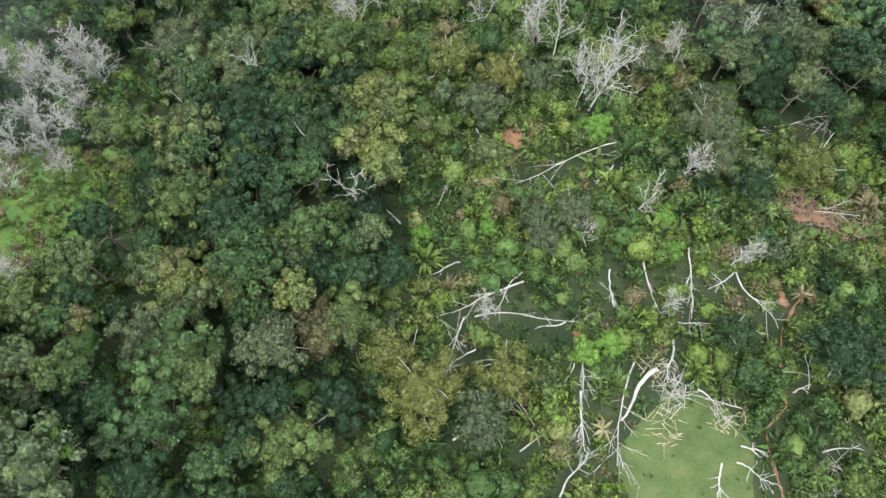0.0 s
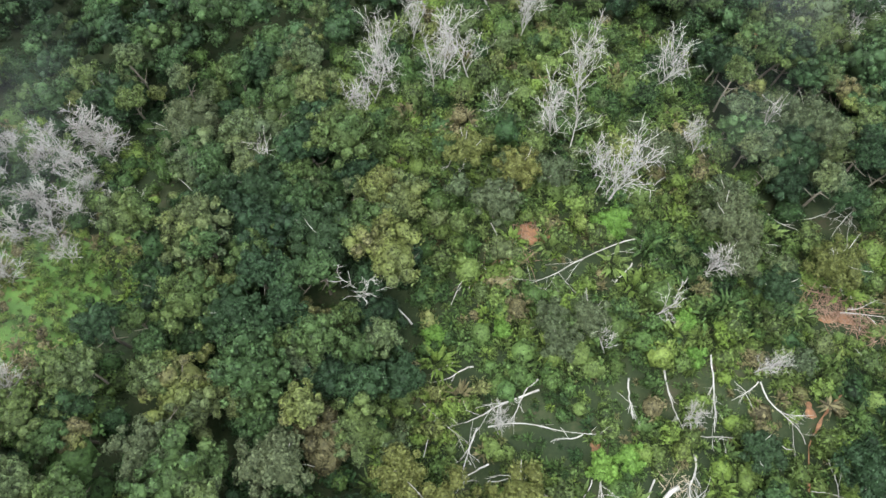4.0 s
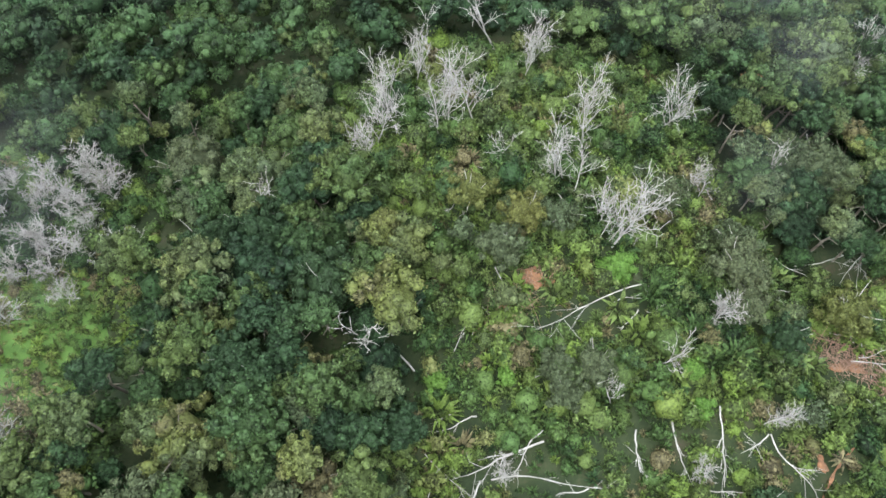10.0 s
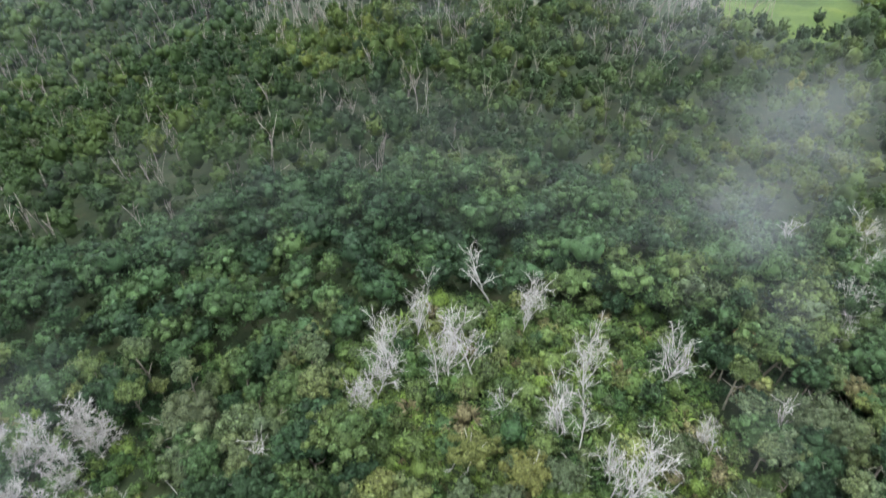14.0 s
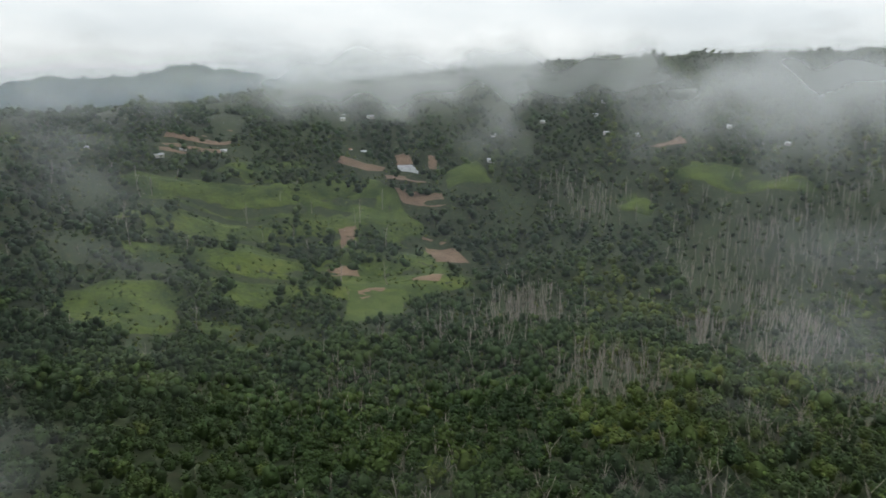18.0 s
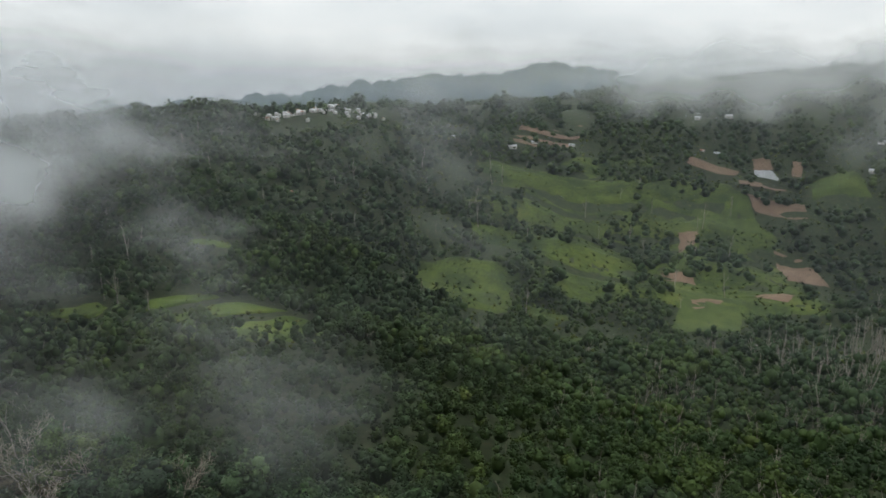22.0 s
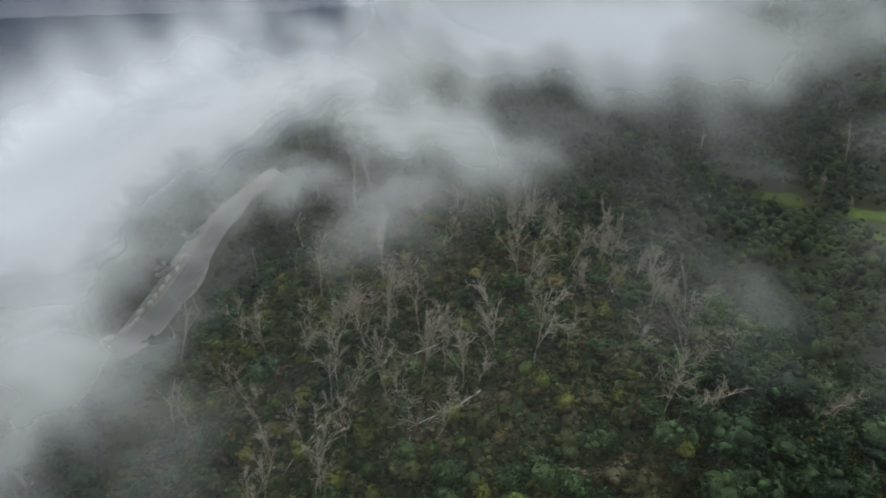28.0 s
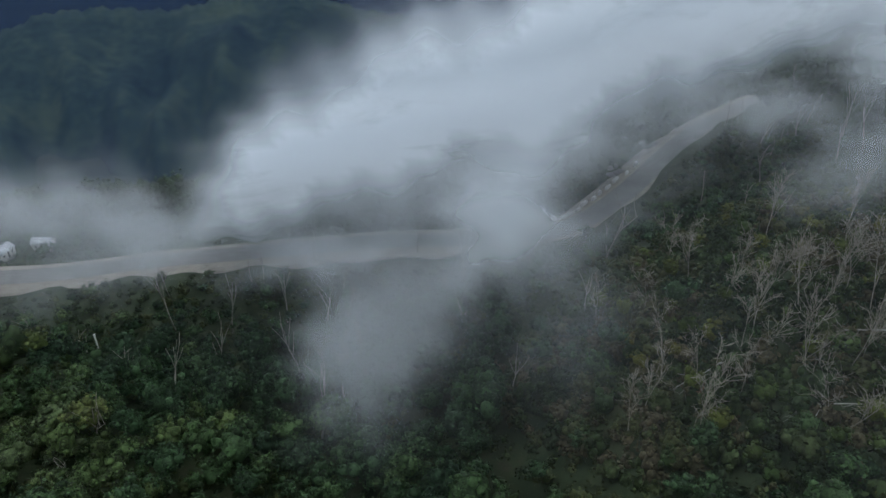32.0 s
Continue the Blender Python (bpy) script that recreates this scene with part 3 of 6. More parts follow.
CROWNS_VERY_FAR = [crown_shape(rng, 2, 8, 2.0, rng.uniform(7.5, 10.5), rng.uniform(9, 13), 2.0, ICO1, 1.1, 0.62) for _ in range(6)]


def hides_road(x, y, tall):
    """True on the slope above the road's near side where a tree this tall would rise over the road's line of sight from
    the camera's hovering place; trees are left out there to fit its view.
    """
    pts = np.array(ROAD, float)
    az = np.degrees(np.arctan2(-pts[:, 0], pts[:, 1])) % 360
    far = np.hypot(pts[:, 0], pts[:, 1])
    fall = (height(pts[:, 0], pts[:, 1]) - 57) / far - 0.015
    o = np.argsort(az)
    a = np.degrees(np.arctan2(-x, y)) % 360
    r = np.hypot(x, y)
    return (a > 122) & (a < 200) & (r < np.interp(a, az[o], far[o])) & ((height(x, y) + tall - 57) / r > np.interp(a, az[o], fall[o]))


def misty(x, y):
    """The ground on both sides of the road, kept clear of forest trees that would stick through the mist in the
    camera's view.
    """
    a = np.degrees(np.arctan2(-x, y)) % 360
    return (a > 114) & (a < 205) & (np.hypot(x, y) > 88) & (np.hypot(x, y) < 225) & (off_line(ROAD, x, y) < 48)


def near_view(x, y):
    """The slope below the hovering place, where each tree is a thing of its own."""
    return (x > -46) & (x < 50) & (y > -15) & (y < 56)


for name, protos, spacing, r0, r1, az0, az1 in (
        ("near_forest", CROWNS_NEAR, 3.7, 0, 110, -110, 205), ("slope_forest", CROWNS_MID, 4.8, 110, 260, -42, 205),
        ("valley_forest", CROWNS_FAR, 7.0, 260, 520, -35, 200), ("hillside_forest", CROWNS_VERY_FAR, 11.0, 520, 1330, -26, 128)):
    x, y = scatter(rng, spacing, r0, r1, az0, az1)
    ok = ~open_land(x, y)
    R, A = np.hypot(x, y), np.degrees(np.arctan2(-x, y))
    if r0 == 0:
        ok &= ~near_view(x, y)
    grey = in_grove(x, y)
    ok &= ~(grey & (rng.uniform(size=len(x)) < 0.45))
    farmed = (R > 400) & (A > 18) & (A < 60)
    ok &= ~(farmed & (patchy(x, y, 31, 0.6) < 0.33))
    spur = (A > 84) & (A < 138) & (R > 35) & (R < 175)
    ok &= ~(spur & (rng.uniform(size=len(x)) < np.where((R > 84) & (A > 104), 1.0, 0.8)))
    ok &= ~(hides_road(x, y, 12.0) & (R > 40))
    ok &= ~misty(x, y)
    x, y = x[ok], y[ok]
    size = rng.uniform(0.6, 1.2, len(x)) * (1.0 if r0 == 0 else 1.15 if r0 < 200 else 1.3)
    size *= np.where(grey[ok], 0.6, 1.0) * np.where(spur[ok], 0.7, 1.0) * np.where((rng.uniform(size=len(x)) < 0.12) & (R[ok] > 70) & (A[ok] < 84), 1.2, 1.0)
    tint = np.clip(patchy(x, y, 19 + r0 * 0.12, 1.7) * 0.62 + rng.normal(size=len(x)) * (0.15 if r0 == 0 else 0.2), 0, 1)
    # Tint lowered by direction, painting the valley's shade into the leaf colour.
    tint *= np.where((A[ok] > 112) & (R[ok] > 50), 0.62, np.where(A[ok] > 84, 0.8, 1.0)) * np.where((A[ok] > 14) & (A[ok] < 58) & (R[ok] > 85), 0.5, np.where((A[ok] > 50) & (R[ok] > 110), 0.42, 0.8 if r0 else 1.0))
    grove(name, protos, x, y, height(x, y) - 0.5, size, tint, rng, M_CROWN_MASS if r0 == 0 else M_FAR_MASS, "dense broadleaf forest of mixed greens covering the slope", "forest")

# ---- single trees below the hovering place ----
TREE_KINDS = []
for k in range(14):
    wide, tall = rng.uniform(3.6, 7.4), rng.uniform(6.0, 10.0)
    v, t, q = lumpy_crown(rng, int(16 + wide * rng.uniform(1.5, 4)), 2400, 0.27, wide, tall, ICO2, rng.uniform(0.6, 0.95), 0.48, rng.uniform(0.13, 0.24))
    crown_me = mesh_from("crown", v, [t, q], M_CROWN)
    tr = limb(rng, (0, 0, -0.6), (rng.normal() * 0.06, rng.normal() * 0.06, 1), tall * 0.85, 0.17, 0.07, 0.05, 5)
    boughs = [limb(rng, along(tr, rng.uniform(0.45, 0.9))[0], (rng.normal(), rng.normal(), 0.9), wide * 0.4, 0.07, 0.03, 0.12, 3) for _ in range(5)]
    v, q = tubes([tr] + boughs, 6)
    TREE_KINDS.append((mesh_from("trunk", v, [q], M_BARK), crown_me))


def forest_tree(px, py, sc, kind=None, label="broadleaf forest tree with a dense lumpy green crown"):
    me_t, me_c = TREE_KINDS[int(rng.integers(0, len(TREE_KINDS))) if kind is None else kind]
    tree = new("forest_tree")
    tree.matrix_basis = pose(px, py, ground_z(px, py), 0, 0, rng.uniform(0, 360)) @ Matrix.Diagonal((sc, sc, sc * rng.uniform(0.9, 1.1), 1))
    part_np("trunk", me_t, tree)
    part_np("crown", me_c, tree)
    return tagged(tree, label, "tree", "forest trees on the near slope")


x, y = scatter(rng, 3.3, 0, 90, -180, 180)
ok = near_view(x, y) & ~open_land(x, y)
x, y = x[ok], y[ok]
order = np.argsort(np.hypot(x, y - 15) + np.where(x > 0, 12, 0))
for px, py in zip(x[order][:285], y[order][:285]):
    forest_tree(px, py, rng.uniform(0.6, 1.2))
if len(x) > 285:
    xr, yr = x[order][285:], y[order][285:]
    grove("forest_edge", CROWNS_NEAR, xr, yr, height(xr, yr) - 0.4, rng.uniform(0.7, 1.15, len(xr)), rng.uniform(0, 0.9, len(xr)), rng, M_CROWN_MASS,
          "outer trees of the near forest with rounded green crowns", "forest")


# ---- the scrub slope: fallen timber, dead trees, low growth ----
LOGS = [(20.6, 27.1, 8.7, 21.9), (-2.6, 17.9, -6.5, 21.9), (25.7, 14.4, 24.8, 7.2), (29.9, 11.9, 27.0, 10.0), (30.1, 11.9, 32.9, 6.0), (9.1, 12.2, 6.1, 8.7),
        (9.1, 11.2, 2.3, 8.3), (17.5, 12.2, 17.4, 8.5), (20.9, 12.9, 21.7, 8.4), (3.3, 7.8, 1.8, 4.0), (4.2, 4.7, 1.2, 3.1), (51.6, 36.1, 43.2, 28.6)]
LOGS_MORE = [(38.4, 30.5, 47.6, 33.1), (19.7, 24.3, 17.6, 22.0), (3.2, 13.6, 0.0, 12.4), (4.3, 8.0, 12.9, 7.7), (41.4, 19.7, 46.8, 19.4), (12.8, 7.2, 9.9, 6.6),
             (1.8, -3.2, 7.0, -0.2), (4.1, 3.3, 7.5, 3.7), (35.4, -5.1, 39.5, -4.8), (33.4, 0.2, 35.4, 1.0), (7.7, -4.3, 9.8, -3.0)]
LOGS_LAWN = [(18.9, 3.3, 16.0, -5.7), (13.9, 5.5, 13.6, 0.3), (13.6, 0.8, 13.6, -4.5), (22.8, 5.4, 22.0, 1.7), (24.5, 0.7, 27.1, -2.1), (27.7, -4.4, 29.8, -4.9),
             (27.1, -5.8, 29.9, -7.4), (25.7, -5.8, 25.2, -8.6), (11.0, -8.2, 13.7, -4.5)]
ALL_LOGS = LOGS + LOGS_MORE + LOGS_LAWN + [(20.9, 2.6, 16.8, -1.7)]


def fallen_tree(x0, y0, x1, y1, thick, branches, label, up=0.7):
    """A bleached trunk raised off the ground by up so that it shows over the scrub in the camera's view, butt at the
    first place, its broken branches splayed towards the tip.
    """
    thing = new("fallen_tree")
    z0, z1 = ground_z(x0, y0) + thick + up, ground_z(x1, y1) + thick * 0.6 + up
    thing.matrix_basis = pose(x0, y0, z0)
    d = np.array([x1 - x0, y1 - y0, z1 - z0])
    n = 9
    w = np.linspace(0, 1, n)
    off = np.array([-d[1], d[0], 0]) * rng.uniform(-0.06, 0.06)
    pts = w[:, None] * d + np.sin(w * math.pi * rng.uniform(0.8, 2.0))[:, None] * off + rng.normal(size=(n, 3)) * np.array([0.035, 0.035, 0.03]) * (w > 0)[:, None]
    path = (pts, np.linspace(thick * 0.7, thick * 0.22, n))
    v, q = tubes([path], 7)
    part_np("trunk", mesh_from("trunk", v, [q, np.arange(7)[None, ::-1]], M_DEAD), thing)
    long = np.linalg.norm(d)
    for _ in range(branches):
        p, r, t = along(path, rng.uniform(0.35, 1.0))
        b = limb(rng, p, t + rng.normal(size=3) * np.array([0.55, 0.55, 0.2]) + np.array([0, 0, 0.12]), long * rng.uniform(0.18, 0.45), r * 0.55, 0.016, 0.1, 5)
        sub = [b]
        for _ in range(3):
            p2, r2, t2 = along(b, rng.uniform(0.25, 1))
            sub.append(limb(rng, p2, t2 + rng.normal(size=3) * 0.6, long * rng.uniform(0.06, 0.15), max(r2 * 0.6, 0.016), 0.01, 0.14, 3))
        v, q = tubes(sub[:1], 5)
        bough = part_np("branch", mesh_from("branch", v, [q], M_DEAD), thing)
        v, q = tubes(sub[1:], 4)
        part_np("twig_spray", mesh_from("twig_spray", v, [q], M_DEAD), bough)
    return tagged(thing, label, "fallen tree", "fallen trees on the cleared slope")


for a in LOGS:
    fallen_tree(*a, rng.uniform(0.1, 0.16), 6, "bleached fallen tree lying in green scrub", 1.2)
for a in LOGS_MORE:
    fallen_tree(*a, rng.uniform(0.08, 0.13), 3, "thin pale fallen trunk with broken branches in the scrub")
for a in LOGS_LAWN:
    fallen_tree(*a, rng.uniform(0.09, 0.15), 11, "bare fallen tree with splayed pale branches beside the lawn")
fallen_tree(20.9, 2.6, 16.8, -1.7, 0.34, 0, "thick snapped trunk with a splintered butt at the lawn's edge")


def splinters(x, y, spread, count, long, material, name, label, category, up=0.15, form=(1.0, 1.0, 0)):
    """A heap of split wood and twigs."""
    z = ground_z(x, y)
    thing = new(name)
    thing.matrix_basis = pose(x, y, z)
    for _ in range(count):
        paths = []
        for _ in range(1):
            a, d = rng.uniform(0, 2 * math.pi), spread * math.sqrt(rng.uniform())
            px, py = math.cos(a) * d * form[0], math.sin(a) * d * form[1]
            ct, st = math.cos(radians(form[2])), math.sin(radians(form[2]))
            px, py = px * ct - py * st, px * st + py * ct
            way = (rng.normal(), rng.normal(), rng.uniform(-0.1, 0.35))
            paths.append(limb(rng, (px, py, ground_z(x + px, y + py) - z + up + rng.uniform(0, 0.5)), way, long * rng.uniform(0.4, 1.2), rng.uniform(0.018, 0.045), 0.01, 0.07, 3))
        v, q = tubes(paths, 4)
        part_np("stick", mesh_from("stick", v, [q], material), thing)
    return tagged(thing, label, category)


M_SPLIT = surface("fresh_split_wood", [(0.3, (0.28, 0.22, 0.15)), (0.55, (0.42, 0.35, 0.25)), (0.8, (0.52, 0.45, 0.34))], 1.2)
M_BRUSH = surface("dry_brush", [(0.3, (0.14, 0.085, 0.06)), (0.55, (0.26, 0.17, 0.12)), (0.8, (0.38, 0.28, 0.22))], 1.1)
splinters(21.1, 2.8, 1.3, 36, 1.4, M_SPLIT, "splinter_heap", "heap of fresh split wood round a snapped trunk", "wood heap")
splinters(27.0, -2.0, 1.7, 36, 1.3, M_SPLIT, "splinter_heap", "scattered pale split wood on the lawn", "wood heap")
splinters(21.0, -2.4, 1.9, 36, 1.4, M_SPLIT, "splinter_heap", "scattered pale split wood on the lawn", "wood heap")
splinters(22.6, 0.6, 1.3, 60, 2.0, M_DEAD, "branch_heap", "tangle of bleached branches at the lawn's edge", "brushwood")
splinters(42.0, 19.6, 4.6, 240, 3.2, M_BRUSH, "branch_heap", "wide heap of reddish-brown cut brushwood on bare soil", "brushwood", form=(1.25, 0.42, -28))
splinters(36.5, -7.0, 1.8, 60, 2.2, M_DEAD, "branch_heap", "tangle of bleached branches in the scrub", "brushwood")
splinters(6.8, 24.2, 2.6, 60, 2.8, M_BRUSH, "branch_heap", "brown cut brushwood beside bare orange soil", "brushwood", form=(1.4, 0.6, 25))
splinters(9.0, 27.2, 2.3, 36, 2.0, M_BRUSH, "branch_heap", "dry twigs strewn over bare orange soil", "brushwood")
splinters(41.5, 45.0, 2.2, 50, 2.4, M_BRUSH, "branch_heap", "reddish dry brushwood between the trees", "brushwood")


def drape(name, cx, cy, a, b, turn, material, label, category, lift=0.12, rings=7, around=36, wobble=0.11):
    """An irregular patch that follows the ground."""
    c, s = math.cos(radians(turn)), math.sin(radians(turn))
    t = np.linspace(0, 2 * math.pi, around, endpoint=False)
    f = 1 + wobble * (np.sin(3 * t + cx) + 0.7 * np.sin(5 * t + cy) + 0.4 * np.sin(9 * t + a))
    rr = np.linspace(0, 1, rings + 1)[1:]
    u = np.concatenate([[0], (rr[:, None] * (np.cos(t) * f * a)[None]).ravel()])
    w = np.concatenate([[0], (rr[:, None] * (np.sin(t) * f * b)[None]).ravel()])
    x, y = cx + u * c - w * s, cy + u * s + w * c
    rim = np.concatenate([[1.0], np.repeat(np.where(rr > 0.99, -0.6, 1.0), around)])
    z = height(x, y) + lift * rim
    tri = np.array([[0, 1 + i, 1 + (i + 1) % around] for i in range(around)])
    i, j = np.meshgrid(np.arange(rings - 1), np.arange(around), indexing="ij")
    q = np.stack([1 + i * around + j, 1 + (i + 1) * around + j, 1 + (i + 1) * around + (j + 1) % around, 1 + i * around + (j + 1) % around], -1).reshape(-1, 4)
    ob = new(name, mesh_from(name, np.stack([x, y, z], -1), [tri, q], material, smooth=True))
    return tagged(ob, label, category, kind="structure")


for x, y, a, b in [(9.3, 27.6, 1.9, 1.3), (-5.8, 43.5, 1.6, 1.5), (44.9, 62.0, 3.5, 2.4), (41.2, 44.9, 2.5, 2.1), (6.9, 24.4, 1.6, 1.1), (41.4, 19.3, 2.3, 0.7), (34.9, 9.4, 0.45, 0.9), (-9.0, 39.8, 1.1, 1.9), (14.0, 6.2, 0.5, 0.6)]:
    drape("soil_patch", x, y, a, b, 0, M_SOIL, "bare orange soil where the scrub is torn open", "soil", lift=0.1, wobble=0.22)
lawn = drape("lawn", 23.2, -6.4, 6.4, 7.2, 0, M_GRASS, "short green grass clearing below the broken trees", "lawn", lift=0.12, rings=12, wobble=0.06)
drape("fern_meadow", -46, 21.5, 12.5, 10.5, 0, M_FERN, "bright green low fern meadow beside the bleached trees", "meadow", lift=0.12, rings=14, wobble=0.05)
# the trodden path
tp = np.array(TRAIL)
tp = np.concatenate([tp[:-1] + (tp[1:] - tp[:-1]) * f for f in (0, 0.25, 0.5, 0.75)]).reshape(4, -1, 2).transpose(1, 0, 2).reshape(-1, 2)
side = np.gradient(tp, axis=0)
side = np.stack([-side[:, 1], side[:, 0]], 1) / np.linalg.norm(side, axis=1)[:, None]
wid = rng.uniform(0.03, 0.2, len(tp))[:, None]
edge = np.concatenate([tp + side * wid, tp - side * wid])
m = len(tp)
tq = np.array([[i, i + 1, m + i + 1, m + i] for i in range(m - 1)])
trail = new("trail", mesh_from("trail", np.column_stack([edge, height(edge[:, 0], edge[:, 1]) + 0.16]), [tq[:, ::-1]], M_SOIL))
tagged(trail, "narrow red earth path through the scrub", "path", kind="structure")


count = 0
while count < 55:
    bx, by = rng.uniform(-2, 46), rng.uniform(-12, 44)
    a, long = rng.uniform(0, 2 * math.pi), rng.uniform(1.8, 5.0)
    ex, ey = bx + math.cos(a) * long, by + math.sin(a) * long
    if not inside(SCRUB, np.array([bx, ex]), np.array([by, ey])).all() or inside(LAWN, np.array([bx]), np.array([by])).any():
        continue
    fallen_tree(bx, by, ex, ey, rng.uniform(0.05, 0.085), 2, "thin bleached branch lying on the scrub", 0.9)
    count += 1


# ---- dead trees that stand ----
def dead_kind(tall, limbs, forks, twigs, thick, open_, first, sides=5, wood=None, bend=0.17):
    """A standing dead tree to copy: a trunk and its limbs, each with forks and twigs."""
    wood = wood or M_DEAD
    thing = new("dead_tree")
    trunk = limb(rng, (0, 0, -0.4), (rng.normal() * 0.12, rng.normal() * 0.12, 1), tall * 0.8, thick, thick * 0.35, 0.08, 6)
    v, q = tubes([trunk], 7)
    part_np("trunk", mesh_from("trunk", v, [q], wood), thing)
    for i in range(limbs):
        f = first + (1 - first) * (i + rng.uniform(0, 1)) / limbs
        p, r, d = along(trunk, min(f, 1.0))
        a = rng.uniform(0, 2 * math.pi)
        b = limb(rng, p, (math.cos(a) * open_, math.sin(a) * open_, 0.9), tall * rng.uniform(0.26, 0.48), r * 0.6, r * 0.14 + 0.008, bend, 5, 0.07)
        group = [b]
        for _ in range(forks):
            p2, r2, d2 = along(b, rng.uniform(0.25, 1.0))
            c = limb(rng, p2, d2 + rng.normal(size=3) * 0.55 + np.array([0, 0, 0.15]), tall * rng.uniform(0.12, 0.24), max(r2 * 0.65, 0.028), 0.016, 0.2, 3, 0.05)
            group.append(c)
            for _ in range(twigs):
                p3, r3, d3 = along(c, rng.uniform(0.3, 1.0))
                group.append(limb(rng, p3, d3 + rng.normal(size=3) * 0.7, tall * rng.uniform(0.05, 0.11), max(r3 * 0.6, 0.02), 0.012, 0.2, 2))
        v, q = tubes(group[:1], 5)
        bough = part_np("limb", mesh_from("limb", v, [q], wood), thing)
        v, q = tubes(group[1:], sides)
        part_np("twig_spray", mesh_from("twig_spray", v, [q], wood), bough)
    return thing


DEAD_TALL = [dead_kind(10, 10, 6, 4, 0.105, o, 0.2, 4, None, 0.1) for o in (0.32, 0.4, 0.5, 0.36)]
DEAD_OPEN = [dead_kind(6, 13, 8, 4, 0.085, 0.8, 0.1, 3) for _ in range(3)]
DEAD_RIDGE = [dead_kind(8, 7, 5, 3, 0.05, o, 0.38, 3, M_GREY, 0.09) for o in (0.22, 0.3, 0.4, 0.55, 0.26, 0.34)]
DEAD_SNAG = [dead_kind(8, 5, 4, 3, 0.10, 0.42, 0.35, 4, None, 0.11) for _ in range(3)]
STANDING = [(18.1, 31.8, 12.5, 0), (12.8, 40.0, 9.8, 0), (14.3, 37.7, 8.0, 2), (16.9, 46.6, 11.2, 0), (26.8, 50.0, 9.6, 0), (29.2, 53.9, 9.0, 2), (-6.0, 50.6, 10.4, 0), (-7.6, 47.5, 9.6, 0),
            (-9.4, 43.8, 9.3, 0), (-10.5, 40.3, 7.5, 2), (1.1, 48.1, 12.4, 0), (4.4, 48.0, 9.8, 2), (6.1, 42.8, 6.6, 2), (-0.2, 48.1, 8.2, 0), (16.7, 32.3, 5.4, 2), (16.8, 36.1, 7.3, 0)]
STANDING_MORE = [(28.3, 40.4, 6.6, 0), (28.9, 38.7, 4.7, 2), (38.5, 41.2, 8.7, 2), (11.0, 59.0, 7.5, 0), (52.4, 57.5, 8.0, 0), (-18.2, 36.7, 9.8, 2), (-6.3, 21.4, 9.4, 2), (27.5, 23.5, 5.0, 1),
                 (20.3, 18.5, 7.0, 2), (15.8, 14.8, 5.5, 2), (30.1, 13.0, 6.0, 0), (23.0, 8.5, 3.5, 1), (40.5, 23.8, 5.0, 2), (5.5, 8.6, 3.5, 1), (12.0, 62.0, 9.0, 0), (-3.0, 58.0, 9.0, 0), (60.0, 64.0, 10.0, 0),
                 (66.0, 75.0, 10.0, 0), (72.0, 84.0, 11.0, 0), (58.0, 84.0, 9.0, 0), (7.8, 64.5, 13.0, 2)]
RIDGE_NEAR = [(-81, -41), (-71, -33), (-69, -28), (-75, -27), (-68, -18), (-70, -12), (-58, -26), (-72, -45), (-87, -4), (-97, -9), (-95, -3), (-79, 3), (-95, 8), (-99, 13), (-89, 17), (-71, 6),
              (-72, 8), (-65, -20), (-70, -8), (-62, -51), (-75, -51), (-63, -30), (-62, -22), (-69, -37), (-61, -39), (-64, -24), (-66, -31), (-73, -23), (-67, -14), (-53, -27), (-49, -32), (-65, -46),
              (-58, -16), (-75, -40), (-72, -30), (-88, -7), (-99, 7), (-96, -27), (-86, -14)]
RIDGE_FAR = [(-123, -3), (-124, 4), (-110, 33), (-128, 53), (-100, 20), (-115, -16), (-106, -11), (-112, 2), (-105, -22), (-118, 14), (-92, 26), (-84, 24), (-108, -4), (-98, -18), (-130, -22), (-138, -27)]


def stand(kind, px, py, tall, lean=4):
    src = (DEAD_TALL, DEAD_OPEN, DEAD_SNAG, DEAD_RIDGE)[kind]
    k = int(rng.integers(0, len(src)))
    s = tall / (10, 6, 8, 8)[kind]
    m = pose(px, py, ground_z(px, py), rng.uniform(-lean, lean), rng.uniform(-lean, lean), rng.uniform(0, 360)) @ Matrix.Diagonal((s, s, s, 1))
    ob = copy_thing(src[k], m)
    ob.matrix_basis = m
    return ob


for px, py, tall, kind in STANDING + STANDING_MORE:
    tagged(stand(kind, px, py, tall), "bare bleached dead tree standing in green scrub", "dead tree", "dead trees on the near slope")
for px, py in [(-48.4, 37.3), (-45.5, 34.2), (-43.6, 35.2), (-42.8, 40.4), (-47.8, 45.5), (-43.4, 44.9), (-38.9, 44.8), (-37.7, 34.4), (-35.2, 34.5), (-46.0, 30.3), (-50.8, 41.7), (-41.3, 32.0), (-44.0, 23.1),
               (-39.9, 29.7), (-37.9, 11.5), (-52.6, 39.4), (-51.1, 33.1), (-40.5, 37.5), (-46.5, 39.5), (-54.0, 36.0), (-49.0, 28.5), (-44.5, 42.5), (-40.5, 42.0), (-53, 44)]:
    for _ in range(2 if rng.uniform() < 0.3 else 1):
        tagged(stand(1, px + rng.normal() * 0.8, py + rng.normal() * 0.8, rng.uniform(4.2, 6.8)), "wide-spreading bleached dead tree in a pale thicket", "dead tree", "bleached thicket by the fern meadow")
RIDGE_MORE = [(x_ + rng.normal() * 7, y_ + rng.normal() * 7) for x_, y_ in RIDGE_NEAR[::2] + RIDGE_FAR]
